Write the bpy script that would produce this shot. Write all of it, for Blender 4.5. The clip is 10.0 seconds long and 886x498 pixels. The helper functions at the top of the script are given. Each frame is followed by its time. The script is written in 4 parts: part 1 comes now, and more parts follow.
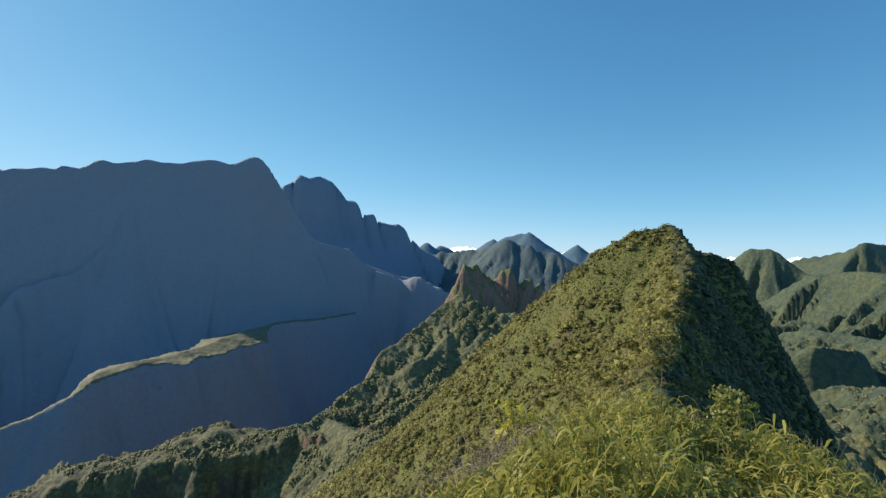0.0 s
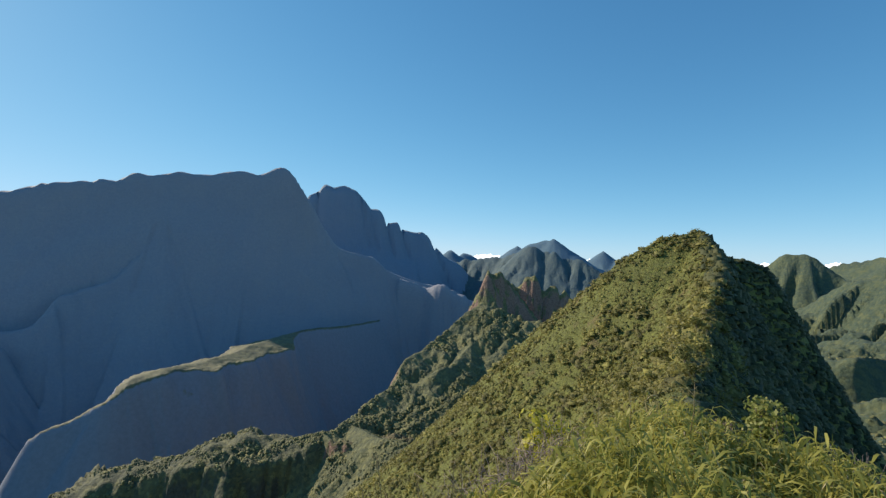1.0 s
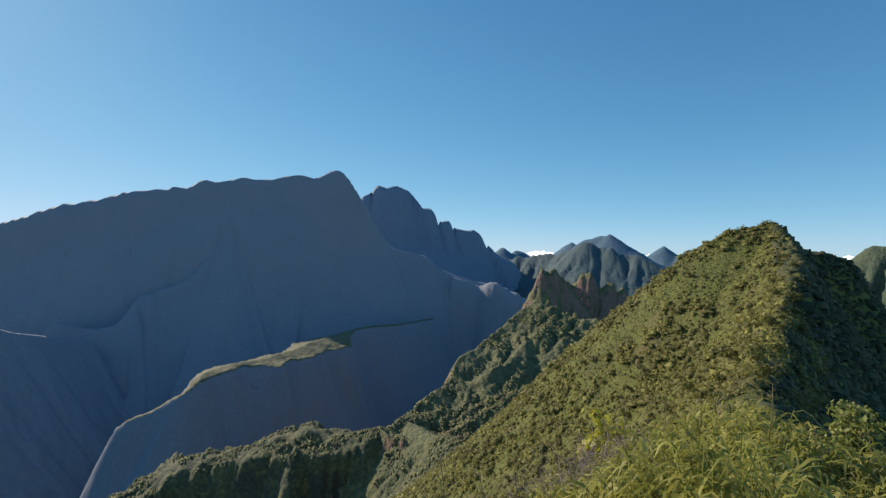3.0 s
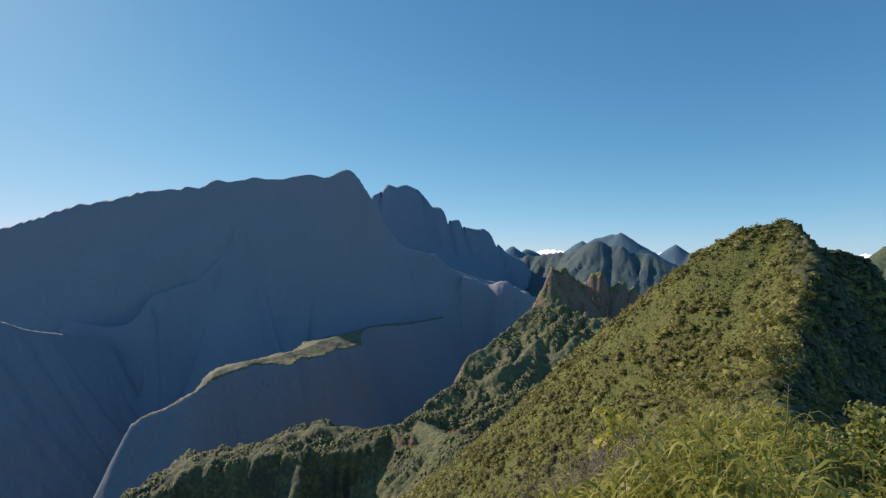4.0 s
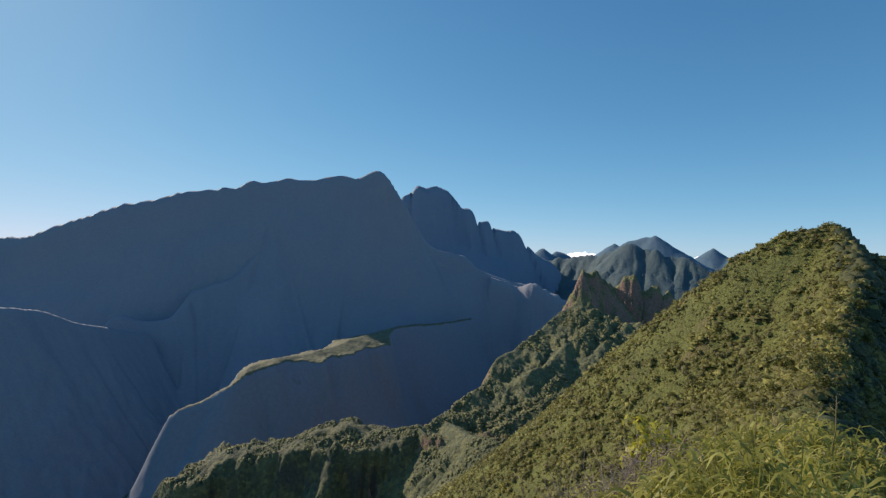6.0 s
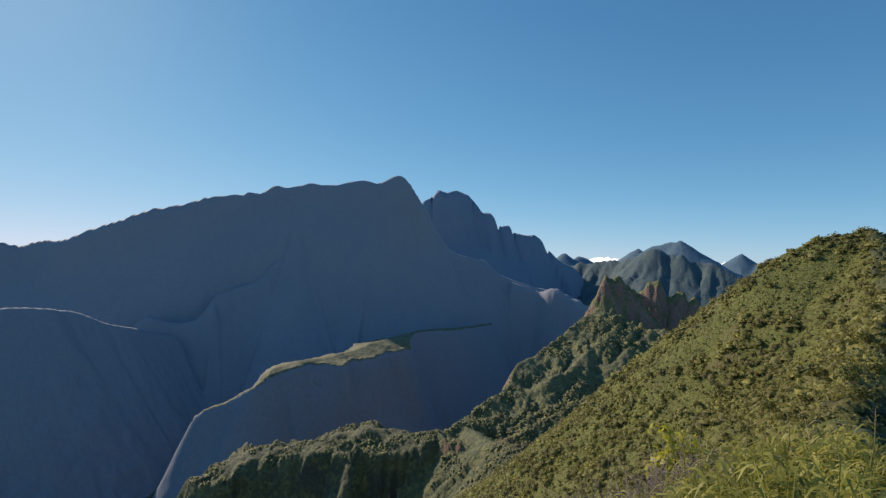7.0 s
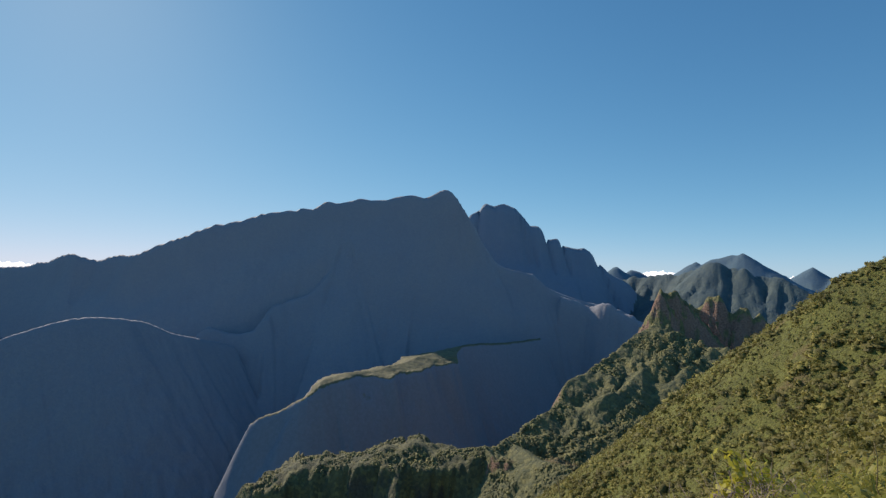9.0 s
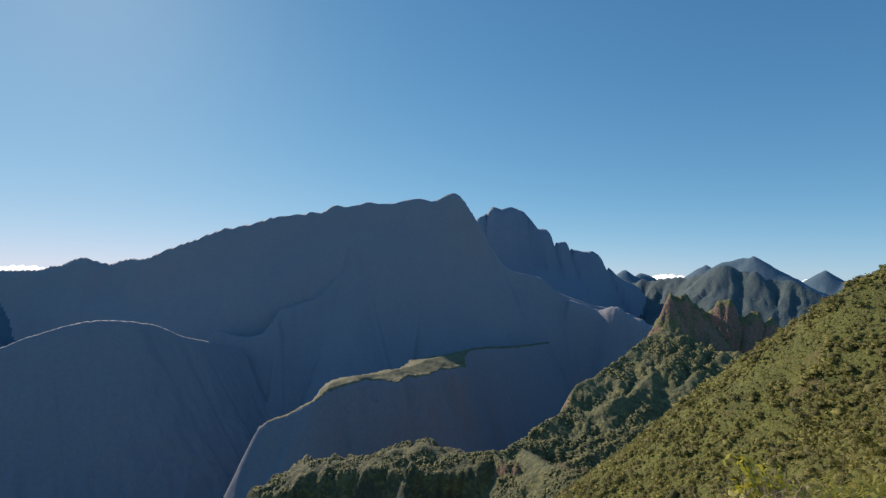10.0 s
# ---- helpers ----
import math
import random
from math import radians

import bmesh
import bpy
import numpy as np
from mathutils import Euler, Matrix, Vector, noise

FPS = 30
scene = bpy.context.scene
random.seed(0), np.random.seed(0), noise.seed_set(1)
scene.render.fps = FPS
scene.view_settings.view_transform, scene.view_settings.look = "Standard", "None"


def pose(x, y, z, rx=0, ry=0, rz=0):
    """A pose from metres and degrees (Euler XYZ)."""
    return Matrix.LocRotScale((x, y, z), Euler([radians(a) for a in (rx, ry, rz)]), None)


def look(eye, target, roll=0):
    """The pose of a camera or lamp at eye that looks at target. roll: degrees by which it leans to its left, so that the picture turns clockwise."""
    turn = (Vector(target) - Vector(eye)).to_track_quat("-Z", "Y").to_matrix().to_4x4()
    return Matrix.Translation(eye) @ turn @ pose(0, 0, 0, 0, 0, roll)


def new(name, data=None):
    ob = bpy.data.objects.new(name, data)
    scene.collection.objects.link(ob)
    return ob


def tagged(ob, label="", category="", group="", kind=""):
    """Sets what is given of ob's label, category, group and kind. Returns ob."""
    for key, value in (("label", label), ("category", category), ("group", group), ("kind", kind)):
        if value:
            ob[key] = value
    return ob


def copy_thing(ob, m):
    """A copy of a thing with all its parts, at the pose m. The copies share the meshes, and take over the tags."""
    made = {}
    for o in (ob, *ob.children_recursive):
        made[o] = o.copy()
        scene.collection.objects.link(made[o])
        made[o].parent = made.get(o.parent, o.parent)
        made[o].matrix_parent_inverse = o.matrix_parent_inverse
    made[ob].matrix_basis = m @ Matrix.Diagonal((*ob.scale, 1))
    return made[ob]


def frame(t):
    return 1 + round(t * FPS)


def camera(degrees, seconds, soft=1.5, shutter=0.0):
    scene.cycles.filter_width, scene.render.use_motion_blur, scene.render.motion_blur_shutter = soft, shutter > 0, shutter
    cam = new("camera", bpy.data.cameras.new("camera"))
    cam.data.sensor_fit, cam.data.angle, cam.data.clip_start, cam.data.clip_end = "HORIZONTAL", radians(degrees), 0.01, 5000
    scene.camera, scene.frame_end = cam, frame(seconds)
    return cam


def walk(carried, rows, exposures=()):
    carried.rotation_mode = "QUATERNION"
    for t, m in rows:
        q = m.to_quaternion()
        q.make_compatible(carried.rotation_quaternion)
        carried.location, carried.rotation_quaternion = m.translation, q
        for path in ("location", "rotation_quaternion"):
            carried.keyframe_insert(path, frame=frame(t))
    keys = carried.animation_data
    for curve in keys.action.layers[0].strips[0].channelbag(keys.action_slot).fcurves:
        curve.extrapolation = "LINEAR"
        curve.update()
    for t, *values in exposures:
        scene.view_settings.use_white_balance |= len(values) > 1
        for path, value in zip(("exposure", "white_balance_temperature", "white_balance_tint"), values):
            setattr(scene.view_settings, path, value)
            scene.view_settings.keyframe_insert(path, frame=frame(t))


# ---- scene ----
cam = camera(87.0, 10.0, soft=1.3)
PATH = [
    (0.0, 0.000, -0.000, 1.700, 89.800, -1.600, 0.000),
    (0.5, -0.011, -0.004, 1.700, 90.345, -1.566, 1.284),
    (1.0, -0.015, -0.005, 1.700, 90.653, -1.239, 2.890),
    (1.5, -0.017, -0.006, 1.700, 90.649, -0.860, 4.671),
    (2.0, -0.027, -0.009, 1.700, 90.625, -0.636, 6.553),
    (2.5, -0.043, -0.014, 1.700, 90.518, -0.420, 8.184),
    (3.0, -0.055, -0.018, 1.700, 90.325, -0.320, 9.265),
    (4.5, -0.068, -0.022, 1.700, 90.123, -0.298, 11.061),
    (5.0, -0.076, -0.025, 1.700, 90.106, -0.472, 11.937),
    (5.5, -0.079, -0.026, 1.700, 90.150, -0.682, 12.944),
    (7.0, -0.095, -0.031, 1.700, 90.788, -1.093, 16.535),
    (7.5, -0.105, -0.034, 1.700, 91.140, -1.098, 18.014),
    (8.0, -0.109, -0.036, 1.700, 91.582, -1.086, 19.455),
    (8.5, -0.114, -0.037, 1.700, 92.048, -1.048, 20.955),
    (9.0, -0.119, -0.039, 1.700, 92.355, -1.094, 22.284),
    (9.5, -0.124, -0.040, 1.700, 92.591, -1.105, 22.990),
    (10.0, -0.126, -0.041, 1.700, 92.731, -1.052, 23.235),
]
walk(cam, [(t, pose(x, y, z, rx, ry, rz)) for t, x, y, z, rx, ry, rz in PATH], [(0.0, 0.0, 6500, 10), (2.5, -0.14, 6500, 11), (4.5, -0.24, 6500, 13), (10.0, -0.32, 6600, 15)])

# ---- sky and sun ----
SUN_AZ, SUN_EL = 62.0, 29.0          # degrees to the left of +y, and above the horizon
a, e = radians(SUN_AZ), radians(SUN_EL)
SUN_WAY = Vector((-math.sin(a) * math.cos(e), math.cos(a) * math.cos(e), math.sin(e)))
world = bpy.data.worlds.new("sky")
scene.world = world
world.use_nodes = True
wn = world.node_tree
sky = wn.nodes.new("ShaderNodeTexSky")
sky.sky_type = "NISHITA"
sky.sun_disc = False
sky.sun_elevation, sky.sun_rotation = e, radians(-SUN_AZ)
sky.altitude, sky.air_density, sky.dust_density, sky.ozone_density = 2500, 0.6, 0.5, 1.0
rich = wn.nodes.new("ShaderNodeHueSaturation")
rich.inputs["Hue"].default_value, rich.inputs["Saturation"].default_value = 0.5, 1.1
wn.links.new(sky.outputs[0], rich.inputs["Color"])
clear = wn.nodes.new("ShaderNodeMix")
clear.data_type, clear.blend_type = "RGBA", "MULTIPLY"
clear.inputs[0].default_value, clear.inputs[7].default_value = 1.0, (0.82, 1.0, 0.98, 1)
wn.links.new(rich.outputs[0], clear.inputs[6])
# a curve on each colour channel evens out the sky from the horizon upwards
last = clear.outputs[2]
for how, vec in (("MULTIPLY_ADD", (0.18, 0.31, 0.31)), ("DIVIDE", None), ("MULTIPLY", (1.42, 2.32, 2.74))):
    step = wn.nodes.new("ShaderNodeVectorMath")
    step.operation = how
    if how == "DIVIDE":
        wn.links.new(clear.outputs[2], step.inputs[0])
        wn.links.new(last, step.inputs[1])
    else:
        wn.links.new(last, step.inputs[0])
        step.inputs[1].default_value = vec
        if how == "MULTIPLY_ADD":
            step.inputs[2].default_value = (1, 1, 1)
    last = step.outputs[0]
wn.links.new(last, wn.nodes["Background"].inputs[0])
wn.nodes["Background"].inputs[1].default_value = 0.15
sun_data = bpy.data.lights.new("sun", "SUN")
sun_data.energy, sun_data.angle, sun_data.color = 5.0, radians(0.5), (1.0, 0.88, 0.70)
sun = new("sun", sun_data)
sun.matrix_world = look(SUN_WAY * 100, (0, 0, 0))


# ---- materials ----
def ramp(nt, fac, stops):
    n = nt.nodes.new("ShaderNodeValToRGB")
    while len(n.color_ramp.elements) < len(stops):
        n.color_ramp.elements.new(0.5)
    for el, (pos, col) in zip(n.color_ramp.elements, stops):
        el.position, el.color = pos, (*col, 1)
    nt.links.new(fac, n.inputs[0])
    return n.outputs[0]


def mix(nt, fac, one, two, blend="MIX"):
    n = nt.nodes.new("ShaderNodeMix")
    n.data_type, n.blend_type = "RGBA", blend
    for sock, val in ((n.inputs[0], fac), (n.inputs[6], one), (n.inputs[7], two)):
        if isinstance(val, (int, float)):
            sock.default_value = val
        elif isinstance(val, tuple):
            sock.default_value = (*val, 1)
        else:
            nt.links.new(val, sock)
    return n.outputs[2]


def noise_tex(nt, scale, detail=4, rough=0.6, vec=None):
    n = nt.nodes.new("ShaderNodeTexNoise")
    n.inputs["Scale"].default_value, n.inputs["Detail"].default_value, n.inputs["Roughness"].default_value = scale, detail, rough
    if vec:
        nt.links.new(vec, n.inputs["Vector"])
    return n.outputs[0]


def plant_mat(name, dark, mid, light, crown, patch, rock=None, rock_at=0.45, bump=0.6, soil=None, sheen=0.15, grit=0.4):
    """Forest and scrub seen from afar: crowns of about `crown` metres, patches of about `patch` metres, bare rock or a
    haze tone (`rock`) where it is steep.
    """
    m = bpy.data.materials.new(name)
    m.use_nodes = True
    nt = m.node_tree
    bsdf = nt.nodes["Principled BSDF"]
    geo = nt.nodes.new("ShaderNodeNewGeometry")
    pos = geo.outputs["Position"]
    big = noise_tex(nt, 1.0 / patch, 5, 0.62, pos)
    col = ramp(nt, big, [(0.3, dark), (0.5, mid), (0.72, light)])
    vor = nt.nodes.new("ShaderNodeTexVoronoi")
    vor.inputs["Scale"].default_value = 1.0 / crown
    nt.links.new(pos, vor.inputs["Vector"])
    sep = nt.nodes.new("ShaderNodeSeparateColor")
    nt.links.new(vor.outputs["Color"], sep.inputs[0])
    col = mix(nt, 0.55, col, ramp(nt, sep.outputs[0], [(0.0, dark), (0.55, mid), (1.0, light)]))
    fine = noise_tex(nt, 5.0 / crown, 4, 0.7, pos)
    col = mix(nt, 0.7, col, ramp(nt, fine, [(0.25, (0.45, 0.45, 0.45)), (0.75, (1.4, 1.4, 1.4))]), "MULTIPLY")
    if soil:
        spots = noise_tex(nt, 0.6 / patch, 5, 0.7, pos)
        col = mix(nt, ramp(nt, spots, [(0.58, (0, 0, 0)), (0.68, (0.8, 0.8, 0.8))]), col, soil)
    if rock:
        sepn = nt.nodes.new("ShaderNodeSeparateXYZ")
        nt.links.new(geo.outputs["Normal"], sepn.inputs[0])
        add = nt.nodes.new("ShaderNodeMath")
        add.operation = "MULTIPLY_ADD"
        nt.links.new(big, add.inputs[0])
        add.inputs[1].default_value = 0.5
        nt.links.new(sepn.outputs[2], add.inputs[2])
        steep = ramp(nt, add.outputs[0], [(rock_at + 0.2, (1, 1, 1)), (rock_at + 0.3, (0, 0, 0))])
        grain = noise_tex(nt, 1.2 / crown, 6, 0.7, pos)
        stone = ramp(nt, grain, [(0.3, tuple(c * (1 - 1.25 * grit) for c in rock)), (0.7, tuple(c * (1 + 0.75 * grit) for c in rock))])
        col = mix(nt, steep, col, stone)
    nt.links.new(col, bsdf.inputs["Base Color"])
    bsdf.inputs["Roughness"].default_value = 0.75
    bsdf.inputs["Specular IOR Level"].default_value = 0.25
    # bluish sheen tint stands in for hazy air
    bsdf.inputs["Sheen Weight"].default_value, bsdf.inputs["Sheen Roughness"].default_value = sheen, 0.5
    bsdf.inputs["Sheen Tint"].default_value = (0.7, 0.85, 1.0, 1)
    b = nt.nodes.new("ShaderNodeBump")
    b.inputs["Strength"].default_value, b.inputs["Distance"].default_value = bump, crown * 0.5
    low = nt.nodes.new("ShaderNodeMath")
    low.operation = "SUBTRACT"
    nt.links.new(fine, low.inputs[0])
    nt.links.new(vor.outputs["Distance"], low.inputs[1])
    nt.links.new(low.outputs[0], b.inputs["Height"])
    nt.links.new(b.outputs[0], bsdf.inputs["Normal"])
    return m


M_HILL = plant_mat("hill_scrub", (0.10, 0.105, 0.035), (0.165, 0.17, 0.042), (0.24, 0.25, 0.055), 1.2, 20, soil=(0.20, 0.142, 0.07), sheen=0.0, bump=0.8)
# the spur's steep faces: haze and shade put into their blue-grey `rock` colour
M_SHADE = plant_mat("valley_spur_hazed", (0.12, 0.12, 0.075), (0.17, 0.16, 0.085), (0.26, 0.235, 0.11), 9.0, 45, rock=(0.245, 0.265, 0.31), rock_at=0.695, bump=0.12, sheen=0.05, grit=0.1)
# the steepest faces take a darker `rock` tone than the slopes
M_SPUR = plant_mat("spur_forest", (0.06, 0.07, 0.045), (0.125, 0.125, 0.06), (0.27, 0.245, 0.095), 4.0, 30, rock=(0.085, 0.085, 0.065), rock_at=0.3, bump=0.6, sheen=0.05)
# massif and peak behind: distance haze put into pale, bluish base colours
M_MASSIF = plant_mat("massif_forest_hazed", (0.275, 0.28, 0.325), (0.30, 0.305, 0.345), (0.34, 0.33, 0.345), 5.0, 150, rock=(0.32, 0.315, 0.345), rock_at=0.05, sheen=0.1, bump=0.25, grit=0.2)
M_TWIN = plant_mat("peak_forest_hazed", (0.18, 0.24, 0.32), (0.20, 0.26, 0.34), (0.235, 0.285, 0.34), 6.0, 150, rock=(0.225, 0.27, 0.34), rock_at=0.05, sheen=0.1, bump=0.3, grit=0.2)
M_ROCK = plant_mat("pinnacle_rock", (0.10, 0.115, 0.065), (0.18, 0.18, 0.08), (0.32, 0.29, 0.11), 4.0, 40, rock=(0.34, 0.215, 0.16), rock_at=0.44, bump=0.8, sheen=0.05)
M_FAR = plant_mat("far_forest", (0.055, 0.085, 0.068), (0.10, 0.13, 0.075), (0.17, 0.18, 0.08), 8.0, 90, rock=(0.15, 0.13, 0.11), rock_at=0.12, bump=0.7, sheen=0.05)
# far ranges: the blue of the hazy air is painted into the forest colours
M_DIST = plant_mat("distant_forest_hazed", (0.085, 0.155, 0.225), (0.10, 0.175, 0.24), (0.13, 0.205, 0.24), 10.0, 160, rock=(0.13, 0.175, 0.225), rock_at=0.08, sheen=0.05, bump=0.3)
M_MID = plant_mat("range_forest_hazed", (0.07, 0.115, 0.14), (0.09, 0.135, 0.145), (0.12, 0.16, 0.145), 10.0, 120, rock=(0.115, 0.14, 0.15), rock_at=0.08, sheen=0.05, bump=0.4)
M_EARTH = plant_mat("earth_cliff", (0.13, 0.125, 0.05), (0.19, 0.155, 0.07), (0.27, 0.2, 0.10), 2.5, 18, rock=(0.32, 0.19, 0.125), rock_at=0.6, bump=0.9, sheen=0.05)

# ---- crest lines, in metres, placed to fit the camera's view at guessed distances ----
HILL_CREST = [
    (-1.0, -14.0, -2.5), (0.6, 0.5, -0.2), (2.1, 4.7, -0.1), (5.4, 10.7, -2.9),
    (13.9, 28.8, -8.9), (28.0, 62.0, -17.2), (47.6, 101.4, -20.8), (73.6, 147.7, -19.8),
    (96.9, 191.9, -15.8), (136.0, 256.2, -1.9), (152.4, 315.1, 19.7),
]
HILL_BACK = [
    (152.4, 315.1, 19.7), (189.4, 352.3, 2.8), (223.1, 367.6, -2.7), (269.1, 421.4, -22.4),
    (345, 515, -64.7),
]
HILL_SPUR = [
    (152.4, 315.1, 19.7), (134.9, 323.0, 14.9), (121.5, 328.3, 7.5), (104.5, 336.1, -8.4),
    (86.9, 345.2, -26.8), (68.3, 354.5, -47.0), (44.9, 367.3, -77.1), (19.8, 379.5, -113.6),
    (-7.1, 391.9, -153.8), (-35.3, 400.4, -193.5),
]
PINNACLE_RIDGE = [
    (38.3, 967.2, -90.9), (22.0, 944.7, -105.9), (3.0, 920.0, -113.4), (-11.9, 897.4, -123.9), (-25.0, 874.6, -133.7), (-40.5, 849.0, -144.5),
    (-51.1, 823.4, -150.4), (-62.9, 797.5, -155.7), (-71.0, 780.8, -162.1), (-79.6, 763.9, -164.5), (-90.6, 739.5, -167.8), (-97.0, 726.5, -173.1),
    (-97.5, 711.3, -183.4), (-99.6, 695.9, -191.4), (-109.0, 675.2, -198.6), (-121.5, 652.8, -203.1), (-132.3, 634.3, -208.2), (-140.0, 619.4, -215.2),
    (-144.7, 606.5, -216.4), (-153.3, 592.5, -218.6), (-160.7, 576.0, -223.1), (-171.3, 564.6, -223.7),
]
SPIRE = [
    (18.0, 964.8, -116.4), (29.4, 971.5, -103.0), (36.4, 979.3, -82.8), (41.1, 984.1, -63.2), (43.4, 986.5, -44.5), (46.9, 988.9, -29.3),
    (51.7, 990.6, -36.4), (59.9, 992.2, -41.0), (69.2, 994.6, -32.8), (78.7, 996.9, -42.2), (90.5, 998.9, -53.9), (102.3, 1000.8, -69.2),
    (114.1, 1003.5, -82.1), (128.3, 1005.8, -99.8), (142.5, 1009.0, -116.3), (154.6, 1012.2, -135.3),
]
SPIRES_BEHIND = [
    (104.1, 1080.0, -59.6), (115.2, 1079.2, -68.3), (128.6, 1078.0, -61.6), (137.1, 1077.3, -46.2), (147.8, 1074.9, -44.7), (156.1, 1072.7, -39.5),
    (163.1, 1070.6, -54.3), (170.1, 1068.5, -75.4), (181.4, 1063.6, -69.8), (194.7, 1058.2, -65.5), (202.7, 1056.4, -67.7), (208.4, 1054.9, -84.7),
    (218.4, 1052.6, -72.1), (225.2, 1051.1, -77.9), (231.9, 1049.7, -89.8), (239.7, 1047.9, -96.8), (254.0, 1044.5, -120.2),
]
SADDLE = [
    (-148, 602, -224.2), (-84, 513, -208.4), (-31.7, 479.0, -194.8), (13.5, 464.8, -157.9),
]
SIDE_SPUR = [
    (67.8, 906.5, -119.7), (46.1, 853.7, -132.4), (27.5, 833.5, -147.6), (3.0, 786.0, -160.5), (-17.1, 732.8, -173.0), (-36.9, 710.0, -174.4),
    (-46.1, 695.5, -182.1), (-52.0, 685.0, -193.7), (-53.6, 664.8, -203.3), (-62.5, 658.0, -216.0),
]
LOWER_SPUR = [
    (100.4, 880.3, -138.1), (69.0, 807.0, -152.8), (43.6, 768.8, -171.8), (20.7, 750.7, -182.0), (-1.3, 715.0, -185.2), (-17.4, 682.8, -193.8),
    (-33.0, 670.2, -203.1), (-51.7, 652.9, -210.6), (-74.5, 612.5, -218.9), (-91.5, 601.1, -228.3),
]
LOW_SPUR = [
    (-171.8, 566.5, -224.5), (-191.6, 566.5, -227.8), (-209.5, 565.1, -233.4), (-229.2, 562.4, -236.4), (-240.6, 562.7, -238.0), (-250.5, 561.3, -234.5),
    (-259.1, 560.3, -230.4), (-268.9, 558.7, -229.7), (-277.0, 558.4, -234.3), (-285.1, 558.0, -239.0), (-294.5, 557.0, -239.9), (-307.8, 553.5, -238.7),
    (-318.1, 551.5, -242.1), (-331.1, 547.7, -248.5), (-345.0, 543.0, -251.0), (-356.4, 539.6, -253.8), (-368.7, 535.3, -257.7), (-380.9, 530.9, -258.7),
    (-392.7, 526.3, -259.6), (-402.5, 523.1, -258.2), (-410.1, 519.2, -261.2), (-420.3, 513.2, -266.0), (-429.4, 507.8, -271.0), (-437.7, 505.3, -279.9),
    (-445.4, 503.2, -294.2), (-456.0, 504.4, -316.0), (-469.6, 505.6, -350.5),
]
EARTH_BROW = [
    (-154.9, 550.6, -228.3), (-141.6, 548.0, -225.7), (-130.4, 544.6, -221.6), (-115.8, 540.7, -219.2), (-101.5, 536.5, -219.8), (-90.9, 532.8, -213.1),
    (-80.4, 528.9, -208.4), (-69.8, 522.9, -209.2), (-62.6, 516.2, -214.2), (-55.8, 501.9, -219.4), (-49.2, 485.5, -227.0),
]
SHOULDER = [
    (-320, 1731, -248.7), (-398, 1529, -241.6), (-457, 1408, -233.7), (-496, 1330, -237.8), (-514, 1275, -242.0), (-525, 1222, -240.6),
    (-540, 1149, -241.0), (-550, 1078, -248.1), (-572, 1038, -249.8), (-592, 998, -253.4), (-615, 948, -249.0), (-631, 913, -249.7),
    (-644.1, 885.6, -255.2), (-647.3, 864.5, -263.6), (-653.0, 847.7, -277.3), (-661.9, 835.6, -287.5), (-686.6, 828.5, -302.1), (-714.2, 818.1, -319.9),
    (-742.5, 808.9, -328.2), (-760, 803, -339.2), (-771, 801, -349.8), (-780, 800, -368.3), (-784, 800, -399.0),
]
BENCH = [
    (-1090, 1655, 122.5), (-1104, 1633, 90.9), (-1111, 1605, 44.9), (-1114, 1580, 10.8), (-1118, 1561, -18.3), (-1132, 1534, -44.6),
    (-1146, 1508, -78.2), (-1164, 1476, -108.6), (-1193, 1446, -124.6), (-1220, 1422, -134.8), (-1224, 1400, -148.2), (-1250, 1385, -151.2),
    (-1251, 1363, -175.0), (-1236, 1345, -194.6), (-1252, 1325, -206.9), (-1257, 1305, -231.0), (-1283, 1285, -242.8), (-1310, 1263, -245.3),
    (-1347, 1252, -239.4), (-1379, 1235, -225.7), (-1399, 1218, -227.2), (-1412, 1197, -244.3),
]
TWIN_PEAK = [
    (-942, 2466, 179.8), (-876, 2496, 269.8), (-860, 2507, 315.0), (-847, 2515, 325.4), (-812, 2529, 342.7), (-798, 2537, 365.9),
    (-781, 2545, 373.2), (-745, 2559, 361.8), (-716, 2570, 375.8), (-689, 2580, 383.3), (-655, 2592, 362.0), (-625, 2603, 343.7),
    (-581, 2616, 296.4), (-556, 2625, 264.7), (-538, 2632, 255.5), (-507, 2642, 249.7), (-485, 2649, 220.9), (-472, 2655, 191.9),
    (-450, 2662, 182.5), (-406, 2672, 186.4), (-393, 2676, 153.9), (-331, 2688, 128.2), (-289, 2696, 125.4), (-264, 2702, 135.5),
    (-238, 2707, 122.6), (-218, 2711, 89.9), (-198, 2715, 57.2), (-166, 2720, 27.9), (-133, 2727, -1.5), (-90, 2733, -24.2),
    (-41, 2740, -56.7), (24, 2750, -122.0), (109, 2758, -219.6),
]
MID_RANGE = [
    (-79, 2919, -46.8), (-34, 2900, -39.1), (-10, 2880, -21.4), (41, 2860, -31.0), (84, 2839, -16.8), (140, 2813, -9.5),
    (177, 2788, -5.8), (211, 2762, -15.3), (234, 2736, 1.3), (276, 2708, 17.6), (313, 2680, 30.3), (328, 2654, 48.9),
    (363, 2625, 57.8), (400, 2611, 42.4), (428, 2598, 27.2), (446, 2587, 30.2), (467, 2575, 12.2), (474, 2565, 33.2),
    (500, 2551, 6.4), (530, 2532, -5.1), (568, 2510, -10.6), (596, 2490, -7.3), (617, 2464, -24.1), (645, 2436, -45.9),
    (677, 2407, -69.8), (706, 2372, -103.6), (745, 2334, -154.5),
]
